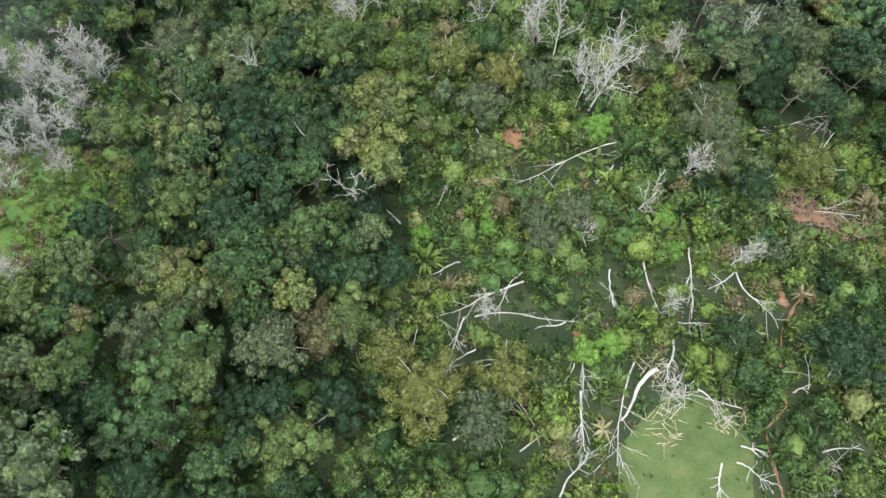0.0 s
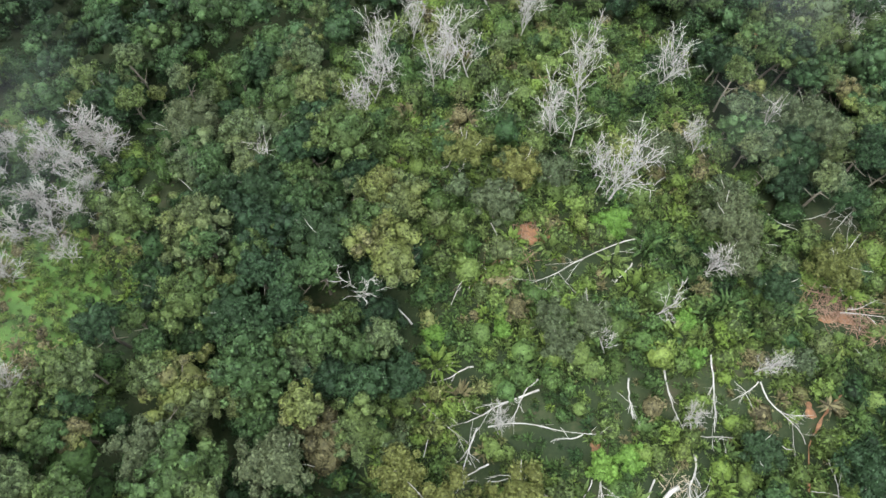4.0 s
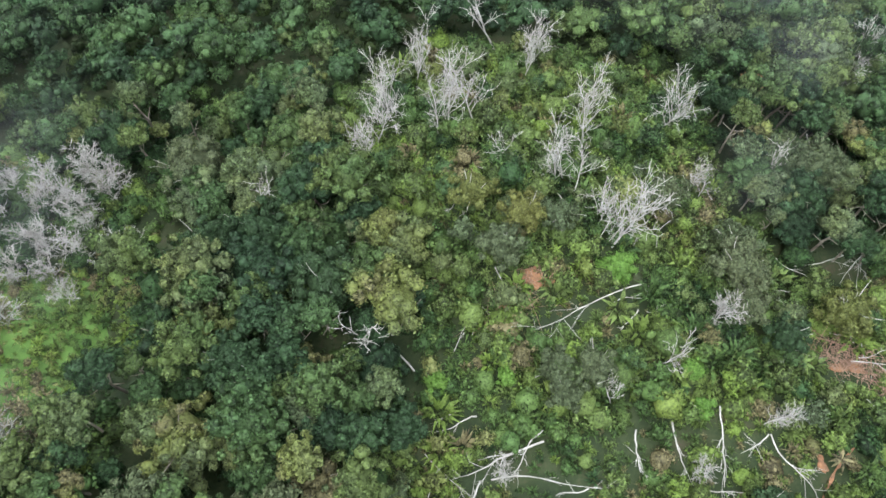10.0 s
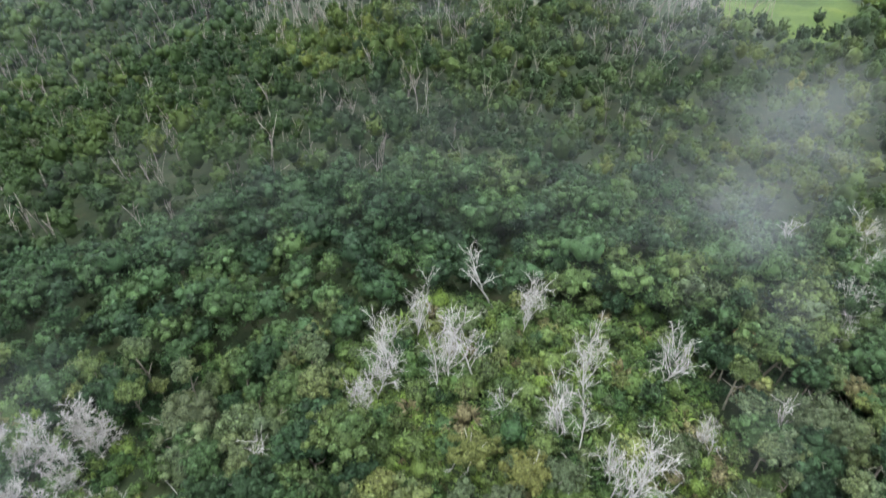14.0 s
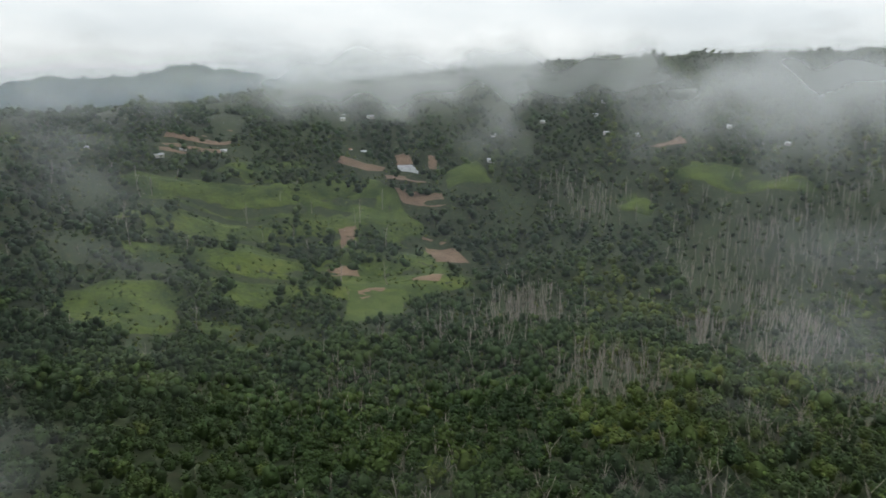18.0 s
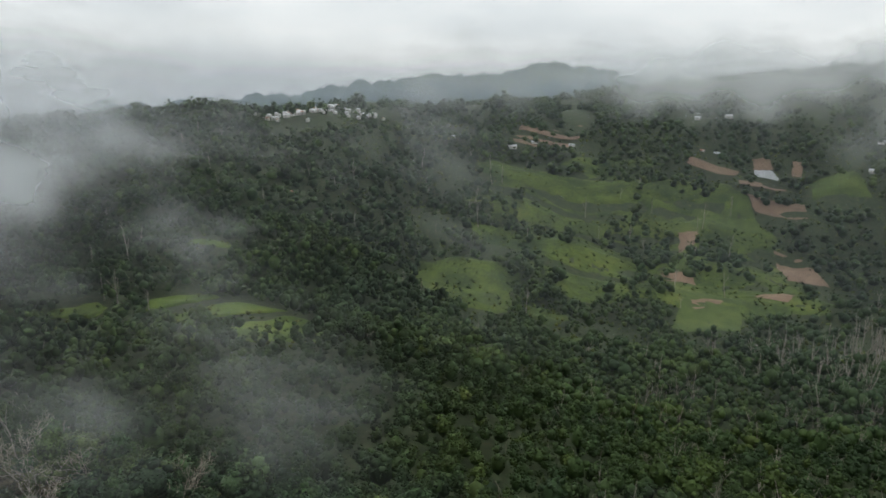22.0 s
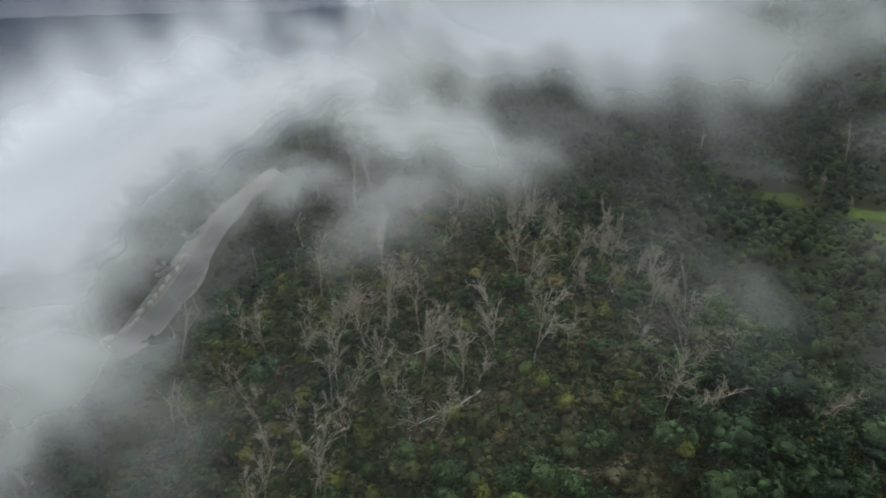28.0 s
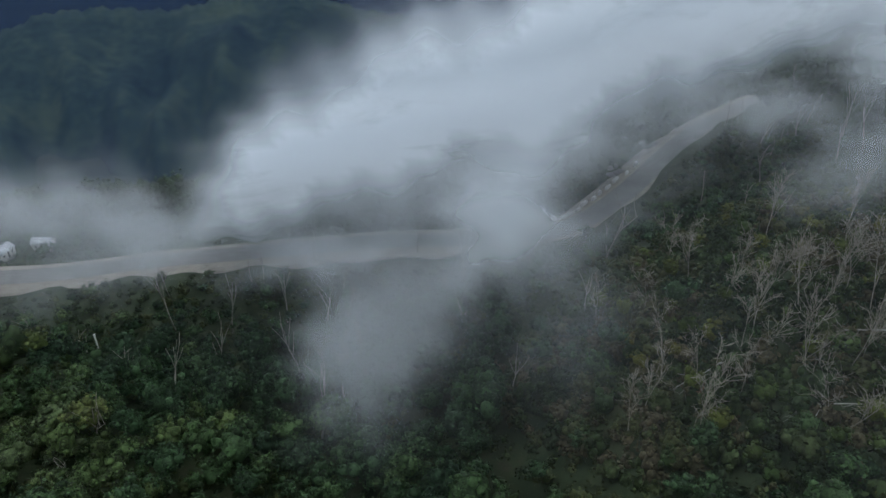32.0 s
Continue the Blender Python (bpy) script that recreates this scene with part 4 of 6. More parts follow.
for px, py in RIDGE_NEAR + RIDGE_FAR + RIDGE_MORE:
    tagged(stand(3, px, py, rng.uniform(6, 10.5), 18), "grey leafless tree on the misty ridge", "dead tree", "dead trees on the ridge")
for src in DEAD_TALL + DEAD_OPEN + DEAD_SNAG + DEAD_RIDGE:
    for o in list(src.children_recursive) + [src]:
        bpy.data.objects.remove(o)
for a in [(-107, -11, -96, -6), (-66, -13, -58, -20), (-61, -30, -54, -33), (-100, -3, -92, 1), (-72, -20, -66, -27)]:
    fallen_tree(*a, 0.16, 4, "grey fallen tree on the misty ridge")
drape("soil_patch", -78, -53, 2.6, 2.0, 0, M_SOIL, "bare orange soil on the ridge", "soil", lift=0.15)
drape("soil_patch", -103, -9, 2.4, 2.0, 0, M_SOIL, "bare orange soil on the ridge", "soil", lift=0.15)

# ---- low growth ----
BUSHES = [lumpy_crown(rng, int(rng.integers(6, 12)), 230, 0.21, rng.uniform(1.4, 3.4), rng.uniform(0.9, 2.6), ICO1, rng.uniform(0.7, 1.3), 0.6, 0.45) for _ in range(12)]


def fern_shape(rng, fronds, long):
    """A rosette of arching fronds on a short stem."""
    vs, qs, k = [], [], 0
    for i in range(fronds):
        a = 2 * math.pi * i / fronds + rng.uniform(-0.2, 0.2)
        d, s = np.array([math.cos(a), math.sin(a), 0]), np.array([-math.sin(a), math.cos(a), 0])
        t = np.linspace(0, 1, 5)
        mid = d * (t * long)[:, None] + np.array([0, 0, 1]) * (1.3 + 0.55 * np.sin(t * 2.4) * long * 0.5 - 0.25 * t * long)[:, None]
        w = (0.04 + 0.2 * np.sin(np.clip(t * 1.15, 0, 1) * math.pi))[:, None] * long * 0.5
        vs += [mid + s * w - np.array([0, 0, 0.06]), mid, mid - s * w - np.array([0, 0, 0.06])]
        for j in range(4):
            qs += [[k + j, k + j + 1, k + 5 + j + 1, k + 5 + j], [k + 5 + j, k + 5 + j + 1, k + 10 + j + 1, k + 10 + j]]
        k += 15
    return np.concatenate(vs), np.zeros((0, 3), int), np.array(qs)


def tuft_shape(rng, blades, tall):
    """A clump of long arching leaves."""
    a = rng.uniform(0, 2 * math.pi, blades)
    out, up = rng.uniform(0.3, 1.0, blades) * tall, rng.uniform(0.5, 1.0, blades) * tall
    d = np.stack([np.cos(a), np.sin(a), np.zeros(blades)], 1)
    sd = np.stack([-np.sin(a), np.cos(a), np.zeros(blades)], 1) * rng.uniform(0.05, 0.12, (blades, 1)) * tall
    b0 = d * 0.15 * tall
    mid = d * out[:, None] * 0.55 + np.array([0, 0, 1]) * up[:, None] * 0.85
    tip = d * out[:, None] * 1.1 + np.array([0, 0, 1]) * up[:, None] * rng.uniform(0.55, 0.95, (blades, 1))
    v = np.stack([b0, mid + sd, tip, mid - sd], 1).reshape(-1, 3)
    return v, np.zeros((0, 3), int), np.arange(4 * blades).reshape(-1, 4)


TUFTS = [tuft_shape(rng, 34, rng.uniform(1.0, 1.8)) for _ in range(5)]
FERNS = [fern_shape(rng, 9, rng.uniform(1.0, 1.5)) for _ in range(4)]


def low_growth(name, region, spacing, protos, sizes, hue, material, label, bare=(), dry=0.0, clear=1.2):
    xs, ys = [p[0] for p in region], [p[1] for p in region]
    gx_, gy_ = np.meshgrid(np.arange(min(xs), max(xs), spacing), np.arange(min(ys), max(ys), spacing))
    px = (gx_ + rng.uniform(-0.45, 0.45, gx_.shape) * spacing).ravel()
    py = (gy_ + rng.uniform(-0.45, 0.45, gy_.shape) * spacing).ravel()
    ok = inside(region, px, py)
    for poly in bare:
        ok &= ~inside(poly, px, py)
    for lx0, ly0, lx1, ly1 in ALL_LOGS:
        ok &= off_line([(lx0, ly0), (lx1, ly1)], px, py) > clear
    ok &= off_line(TRAIL, px, py) > 0.42
    for sx, sy, sr in ((9.4, 27.4, 1.1), (6.7, 24.2, 0.8), (41, 19.5, 2.6), (21.1, 2.8, 1.2), (34.8, 8.8, 1.4), (18.4, 29.2, 2.6)):
        ok &= np.hypot(px - sx, py - sy) > sr
    px, py = px[ok], py[ok]
    brown = rng.uniform(size=len(px)) < dry
    tint = np.clip(np.where(brown, 0.97, hue) + (patchy(px, py, 5, 2.2) - 0.5) * 0.9 + rng.normal(size=len(px)) * 0.16, 0, 1)
    return grove(name, protos, px, py, height(px, py) - 0.15, rng.uniform(*sizes, len(px)), tint, rng, material, label, "scrub")


low_growth("scrub", SCRUB, 1.45, BUSHES + TUFTS[:3], (0.4, 1.6), 0.5, M_SCRUB_MASS, "dense low green scrub regrowing between fallen trees", (LAWN,), 0.06)
low_growth("seedlings", SCRUB, 0.95, TUFTS, (0.2, 0.6), 0.42, M_SCRUB_MASS, "low seedlings and grasses under the scrub", (LAWN,), 0.2, 0.5)
low_growth("lawn_grass", LAWN, 0.6, TUFTS, (0.1, 0.26), 0.55, M_SCRUB_MASS, "grass tufts in the small clearing", (), 0.2, 0.1)
low_growth("tree_ferns", SCRUB, 7.0, FERNS, (0.6, 1.1), 0.7, M_SCRUB_MASS, "bright green ferns among the scrub", (LAWN,))
low_growth("fern_growth", [(x_ + 3.5 if x_ > -50 else x_, y_) for x_, y_ in FERNY], 0.8, TUFTS + BUSHES[:4], (0.3, 0.8), 0.8, M_SCRUB_MASS, "low bright green ferns and seedlings")
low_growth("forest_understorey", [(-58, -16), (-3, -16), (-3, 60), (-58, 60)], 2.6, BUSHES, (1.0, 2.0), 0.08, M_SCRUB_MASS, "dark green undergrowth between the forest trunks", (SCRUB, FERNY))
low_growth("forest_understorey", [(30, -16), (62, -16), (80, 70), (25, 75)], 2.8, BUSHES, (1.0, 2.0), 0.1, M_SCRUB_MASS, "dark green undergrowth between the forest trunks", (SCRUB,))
low_growth("thicket_growth", BLEACHED, 1.8, BUSHES, (0.6, 1.2), 0.6, M_SCRUB_MASS, "olive undergrowth below the bleached trees")
RIDGE_BUSHES = [lumpy_crown(rng, int(rng.integers(5, 9)), 60, 0.32, rng.uniform(1.4, 3.0), rng.uniform(0.8, 2.2), ICO1, rng.uniform(0.7, 1.3), 0.5, 0.38) for _ in range(9)]
ridge_zone = [(-45, -60), (-45, 10), (-60, 35), (-110, 50), (-135, 0), (-130, -35), (-85, -60)]
low_growth("ridge_scrub", ridge_zone, 1.6, RIDGE_BUSHES, (0.8, 1.7), 0.3, M_RIDGE, "dark green and dry brown scrub covering the misty ridge", (), 0.3)
kx_, ky_ = scatter(rng, 4.2, 35, 150, 70, 135)
ok = inside(ridge_zone, kx_, ky_) & (rng.uniform(size=len(kx_)) < 0.3 + 0.6 * patchy(kx_, ky_, 11, 0.4))
kx_, ky_ = kx_[ok], ky_[ok]
RIDGE_TREES = [lumpy_crown(rng, int(rng.integers(8, 14)), 130, 0.3, rng.uniform(2.6, 4.4), rng.uniform(2.8, 5.0), ICO1, rng.uniform(0.7, 1.3), 0.55, 0.42) for _ in range(9)]
grove("ridge_trees", RIDGE_TREES, kx_, ky_, height(kx_, ky_) - 0.4, rng.uniform(0.5, 1.05, len(kx_)), np.clip(rng.normal(0.42, 0.3, len(kx_)), 0, 1), rng, M_RIDGE_TREES, "olive and dark green bushy trees between dead trees on the ridge", "trees")
near_, far_ = scatter(rng, 2.7, 35, 105, 84, 205), scatter(rng, 3.2, 105, 230, 84, 205)
sx_, sy_ = np.concatenate([near_[0], far_[0]]), np.concatenate([near_[1], far_[1]])
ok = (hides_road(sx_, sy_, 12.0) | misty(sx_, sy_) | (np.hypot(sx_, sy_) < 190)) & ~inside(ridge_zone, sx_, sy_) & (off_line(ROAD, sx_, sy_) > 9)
sx_, sy_ = sx_[ok], sy_[ok]
ux_, uy_ = scatter(rng, 3.3, 45, 125, -60, 84)
ok = ~open_land(ux_, uy_) & ~near_view(ux_, uy_)
ux_, uy_ = ux_[ok], uy_[ok]
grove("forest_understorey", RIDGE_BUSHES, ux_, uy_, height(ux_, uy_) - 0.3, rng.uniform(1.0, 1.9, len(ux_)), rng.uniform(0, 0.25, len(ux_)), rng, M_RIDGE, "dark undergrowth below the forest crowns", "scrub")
LOW_TREES = [lumpy_crown(rng, int(rng.integers(9, 15)), 110, 0.42, rng.uniform(3.4, 5.2), rng.uniform(4.0, 6.4), ICO1, rng.uniform(0.7, 1.1), 0.5, 0.36) for _ in range(9)]
lx_, ly_ = scatter(rng, 3.6, 40, 235, 118, 205)
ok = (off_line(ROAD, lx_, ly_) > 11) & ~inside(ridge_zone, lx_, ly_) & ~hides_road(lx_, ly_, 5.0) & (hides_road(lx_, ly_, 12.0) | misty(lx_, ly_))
ok &= (rng.uniform(size=len(lx_)) < 0.86) & ((off_line(ROAD, lx_, ly_) > 30) | (rng.uniform(size=len(lx_)) < 0.3))
lx_, ly_ = lx_[ok], ly_[ok]
grove("slope_trees", LOW_TREES, lx_, ly_, height(lx_, ly_) - 0.4, rng.uniform(0.55, 1.1, len(lx_)), np.clip(rng.normal(0.22, 0.16, len(lx_)), 0, 1), rng, M_CROWN_MASS, "low broadleaf forest with dark green crowns on the slope above the road", "forest")
grove("slope_scrub", RIDGE_BUSHES, sx_, sy_, height(sx_, sy_) - 0.2, rng.uniform(0.8, 1.6, len(sx_)), rng.uniform(0, 0.6, len(sx_)), rng, M_RIDGE, "low dark scrub on the slope above the road", "scrub")
xs_, ys_ = scatter(rng, 3.7, 0, 80, -180, 180)
ok = inside(SCRUB, xs_, ys_) & ~inside(LAWN, xs_, ys_) & (rng.uniform(size=len(xs_)) < 0.85)
for lx0, ly0, lx1, ly1 in ALL_LOGS:
    ok &= off_line([(lx0, ly0), (lx1, ly1)], xs_, ys_) > 3.0
ok &= (off_line(TRAIL, xs_, ys_) > 2.0) & (np.hypot(xs_ - 9.4, ys_ - 27.4) > 4) & (np.hypot(xs_ - 18.4, ys_ - 29.2) > 4) & (np.hypot(xs_ - 41, ys_ - 19.5) > 5) & (np.hypot(xs_ - 21, ys_ + 1) > 5)
xs_, ys_ = xs_[ok], ys_[ok]
YOUNG = [lumpy_crown(rng, int(rng.integers(14, 24)), 520, 0.25, rng.uniform(3.0, 5.4), rng.uniform(3.5, 6.6), ICO1, rng.uniform(0.6, 1.2), 0.6, 0.42) for _ in range(9)]
grove("young_trees", YOUNG, xs_, ys_, height(xs_, ys_) - 0.5, rng.uniform(0.45, 1.05, len(xs_)), np.clip(rng.normal(0.62, 0.2, len(xs_)), 0, 1), rng, M_CROWN_MASS,
      "young olive-green trees scattered over the scrub slope", "young tree")
for px, py in [(-58, -30), (-74, -14), (-90, -8), (-66, -42)]:
    drape("soil_patch", px, py, 1.3, 0.9, 20, M_SOIL, "bare orange soil on the ridge", "soil", lift=0.15)
LIME = foliage("lime_leaves", [(0.0, (0.10, 0.19, 0.035)), (1.0, (0.14, 0.24, 0.045))], True)
for px, py, wide in [(18.4, 29.2, 5.6), (-0.4, 16.7, 2.2), (6.1, 17.1, 2.4), (24.3, 14.3, 2.4), (24.1, 18.0, 2.8), (14.3, 4.4, 3.2), (16.9, 5.3, 3.4), (-27.9, -3.9, 3.6)]:
    v, t, q = lumpy_crown(rng, 14, 700, 0.24, wide, 1.7, ICO1, 0.5, 0.4)
    bush = new("lime_bush")
    bush.matrix_basis = pose(px, py, ground_z(px, py) - 0.1 + (6.5 if px < -20 else 0))
    part_np("foliage", mesh_from("foliage", v, [t, q], LIME), bush)
    v, q = tubes([limb(rng, (0, 0, -7 if px < -20 else -0.2), (0, 0, 1), 7.8 if px < -20 else 1.0, 0.08, 0.04, 0.02, 3)], 5)
    part_np("stem", mesh_from("stem", v, [q], M_BARK), bush)
    tagged(bush, "bright lime-green leafy bush standing out in the scrub", "bush", "lime-green bushes")


OLIVE = foliage("olive_leaves", [(0.0, (0.105, 0.125, 0.036)), (1.0, (0.135, 0.140, 0.040))], True, 5.0, 0.7, 1.9)
SAGE = foliage("sage_leaves", [(0.0, (0.075, 0.100, 0.048)), (1.0, (0.095, 0.115, 0.056))], True, 5.0, 0.7, 1.9)
DEEP = foliage("deep_green_leaves", [(0.0, (0.030, 0.058, 0.024)), (1.0, (0.042, 0.072, 0.030))], True, 5.0, 0.7, 1.9)
BIG_TREES = [(-29.3, 45.2, 8.5, 9, SAGE, "grey-green"), (-19.1, 33.4, 9, 9.5, DEEP, "dark green"), (-24.8, 32.8, 7, 8.5, DEEP, "dark green"), (-11.0, 26.6, 7.5, 8, DEEP, "dark green"), (-19.2, 18.3, 6.5, 8, DEEP, "dark green"), (-0.5, 0.4, 7.5, 8, OLIVE, "yellow-olive"),
             (-3.4, 3.8, 5, 6.5, OLIVE, "yellow-olive"), (-13.4, 4.6, 6.5, 8, SAGE, "grey-green"), (-24.1, 5.6, 5.5, 7.5, SAGE, "grey-green"), (42.6, 41.7, 8, 8.5, SAGE, "grey-green"), (36.8, 3.1, 7, 7.5, DEEP, "dark green"), (30.0, 28.3, 6.5, 7, SAGE, "grey-green"), (5.8, 29.7, 5.5, 6, SAGE, "grey-green")]
for px, py, wide, tall, leaves, tone in [(41.0, 24.3, 6.6, 5.5, OLIVE, "yellow-olive"), (10.6, 17.6, 4.4, 4.6, SAGE, "grey-green"), (14.2, 17.6, 4.6, 5.0, SAGE, "grey-green"), (11.2, 15.4, 4.2, 4.5, SAGE, "grey-green"),
                                         (-3.4, 12.1, 4.8, 5.5, DEEP, "dark green"), (6.6, 1.6, 5.4, 6.0, OLIVE, "yellow-olive"), (4.2, -1.6, 6.0, 6.5, SAGE, "grey-green"), (33.5, 21.0, 4.6, 5.0, DEEP, "dark green"),
                                         (30.5, 24.5, 4.8, 5.0, SAGE, "grey-green"), (8.2, 33.5, 5.0, 5.5, OLIVE, "yellow-olive"), (3.5, 36.5, 5.2, 5.5, OLIVE, "yellow-olive"), (12.0, 33.6, 4.4, 5.0, SAGE, "grey-green"),
                                         (24.5, 37.5, 4.8, 5.5, SAGE, "grey-green"), (31.0, 32.0, 5.4, 6.0, SAGE, "grey-green"), (37.5, 3.5, 5.6, 6.0, DEEP, "dark green"), (28.0, 5.5, 4.4, 4.6, DEEP, "dark green")] + BIG_TREES:
    tree = new("spreading_tree")
    tree.matrix_basis = pose(px, py, ground_z(px, py), 0, 0, rng.uniform(0, 360))
    v, t, q = lumpy_crown(rng, int(16 + wide * 3), int(700 * wide), 0.24, wide, tall, ICO1, rng.uniform(0.6, 0.85), 0.5, 0.3)
    part_np("crown", mesh_from("crown", v, [t, q], leaves), tree)
    stem = limb(rng, (0, 0, -0.5), (0, 0, 1), tall * 0.8, 0.16, 0.07, 0.05, 4)
    v, q = tubes([stem], 6)
    part_np("trunk", mesh_from("trunk", v, [q], M_BARK), tree)
    for k in range(4):
        v, q = tubes([limb(rng, along(stem, rng.uniform(0.5, 0.95))[0], (rng.normal(), rng.normal(), 0.8), wide * 0.55, 0.06, 0.02, 0.12, 5)], 5)
        part_np("bough", mesh_from("bough", v, [q], M_DEAD), tree)
    tagged(tree, "spreading %s tree with a broad rounded crown and pale boughs" % tone, "tree", "spreading trees on the near slope")


# ---- the far slopes: dead groves, fields, farms ----
def thin_dead(tall, thick=0.26):
    tr, br = bare_tree(rng, tall, 5, 0, 0, thick, 0.22, 0.5)
    v, q = tubes([(tr[0][::2], tr[1][::2])] + [(b[0][::2], np.maximum(b[1][::2], thick * 0.3)) for b in br], 3)
    return v, np.zeros((0, 3), int), q


THIN = [thin_dead(rng.uniform(10, 15), 0.17) for _ in range(8)]
STOUT = [thin_dead(rng.uniform(14, 19), 0.34) for _ in range(8)]
gx_, gy_ = [], []
for cx, cy, a, b, n in GROVES:
    n = int(n * 1.25)
    az = math.atan2(-cx, cy)
    u, w = rng.normal(size=n) * a * 0.6, rng.normal(size=n) * b * 0.6
    gx_.append(cx + u * math.cos(az) - w * math.sin(az))
    gy_.append(cy + u * math.sin(az) + w * math.cos(az))
for az0, az1, r0, r1, n in ((-25, 48, 105, 300, 300), (-20, 60, 170, 420, 70), (30, 75, 350, 750, 50), (84, 125, 125, 280, 70), (128, 185, 70, 150, 34), (75, 100, 250, 500, 25)):
    a, r = rng.uniform(az0, az1, n), np.sqrt(rng.uniform(r0 ** 2, r1 ** 2, n))
    px, py = polar(a, r)
    gx_.append(px)
    gy_.append(py)
gx_, gy_ = np.concatenate(gx_), np.concatenate(gy_)
far_off = np.hypot(gx_, gy_) > 340
for kinds, pick in ((THIN, ~far_off), (STOUT, far_off)):
    fx, fy = gx_[pick], gy_[pick]
    grove("dead_grove", kinds, fx, fy, height(fx, fy), rng.uniform(0.6, 1.2, len(fx)), np.zeros(len(fx)), rng, M_DEAD_FAR,       "stands of tall bare grey trunks on the valley slope", "dead trees")

M_GREEN = surface("crop_green", [(0.34, (0.028, 0.048, 0.009)), (0.5, (0.060, 0.090, 0.014)), (0.66, (0.098, 0.122, 0.021))], 0.05, fine=14)
M_CROP = surface("crop_leaves", [(0.34, (0.020, 0.036, 0.009)), (0.5, (0.046, 0.068, 0.014)), (0.66, (0.080, 0.096, 0.022))], 0.05, fine=14)
M_SHEET = surface("plastic_sheet", [(0.3, (0.20, 0.205, 0.21)), (0.7, (0.32, 0.325, 0.335))], 0.2, rough=0.5)
for k, (kind, *c) in enumerate(FIELDS + FIELDS_HIGH):
    p = np.array(c, float).reshape(4, 2)
    n = 9
    u, w = np.meshgrid(np.linspace(0, 1, n), np.linspace(0, 1, n), indexing="ij")
    u, w = u[..., None], w[..., None]
    g = ((p[0] * (1 - u) + p[1] * u) * (1 - w) + (p[3] * (1 - u) + p[2] * u) * w).reshape(-1, 2)
    g = g + rng.normal(size=g.shape) * 0.6
    i, j = np.meshgrid(np.arange(n - 1), np.arange(n - 1), indexing="ij")
    q = np.stack([i * n + j, (i + 1) * n + j, (i + 1) * n + j + 1, i * n + j + 1], -1).reshape(-1, 4)
    label = {"tilled": "tilled brown field on the far hillside", "covered": "field under pale plastic sheeting on the far hillside", "green": "bright green crop field on the far hillside"}[kind]
    ob = new("field", mesh_from("field", np.column_stack([g, height(g[:, 0], g[:, 1]) + 0.9]), [q], {"tilled": M_FARM, "covered": M_SHEET, "green": M_CROP}[kind]))
    tagged(ob, label, "field", kind="structure")
for cx, cy, a, b, turn in MEADOWS + MEADOWS_NEAR:
    drape("meadow", cx, cy, a * 1.1, b * 1.1, turn, M_GREEN if abs(turn - 70) < 5 or turn < -20 else M_MEADOW, "grassy hill meadow between dark tree lines", "meadow", lift=0.8, rings=9)
drape("meadow", -405, 520, 150, 150, 38, M_MEADOW, "broad grassy hillside crossed by tree lines", "meadow", lift=0.45, rings=30, around=72, wobble=0.1)
hx, hy = scatter(rng, 5.6, 300, 900, 12, 62)
pick = (patchy(hx, hy, 12, 3.1) > 0.24) & (rng.uniform(size=len(hx)) < 0.8)
for f in FIELDS + FIELDS_HIGH:
    pick &= ~inside(field_poly(f), hx, hy)
hx, hy = hx[pick], hy[pick]
grove("hill_shrubs", CROWNS_VERY_FAR, hx, hy, height(hx, hy) - 0.6, rng.uniform(0.12, 0.46, len(hx)) * (0.6 + 0.8 * patchy(hx, hy, 23, 1.1)), rng.uniform(0.1, 0.7, len(hx)), rng, M_FAR_MASS, "low dark shrubs and hedges dotting the grassy hillside", "shrubs")

ex_, ey_ = scatter(rng, 4.6, 130, 470, 36, 92)
ok = open_land(ex_, ey_) & (rng.uniform(size=len(ex_)) < 0.5) & (patchy(ex_, ey_, 9, 1.9) > 0.42)
ex_, ey_ = ex_[ok], ey_[ok]
grove("meadow_shrubs", RIDGE_TREES, ex_, ey_, height(ex_, ey_) - 0.3, rng.uniform(0.4, 1.0, len(ex_)), rng.uniform(0.0, 0.8, len(ex_)), rng, M_RIDGE_TREES, "low green shrubs along the edges of the hill meadows", "shrubs")

M_WALL = surface("painted_wall", [(0.3, (0.42, 0.40, 0.37)), (0.7, (0.62, 0.60, 0.56))], 0.4)
M_TIN = surface("tin_roof", [(0.3, (0.34, 0.35, 0.365)), (0.7, (0.56, 0.575, 0.59))], 0.5, rough=0.45, spec=0.5)
M_RUST = surface("rusty_roof", [(0.3, (0.22, 0.085, 0.05)), (0.7, (0.36, 0.17, 0.11))], 0.5, rough=0.6)
M_DARK = surface("dark_opening", [(0.3, (0.02, 0.02, 0.022)), (0.7, (0.05, 0.05, 0.05))], 0.8, rough=0.3)


def box(x0, x1, y0, y1, z0, z1):
    v = np.array([(x, y, z) for x in (x0, x1) for y in (y0, y1) for z in (z0, z1)], float)
    return v, np.array([(0, 1, 3, 2), (4, 6, 7, 5), (0, 4, 5, 1), (2, 3, 7, 6), (0, 2, 6, 4), (1, 5, 7, 3)])


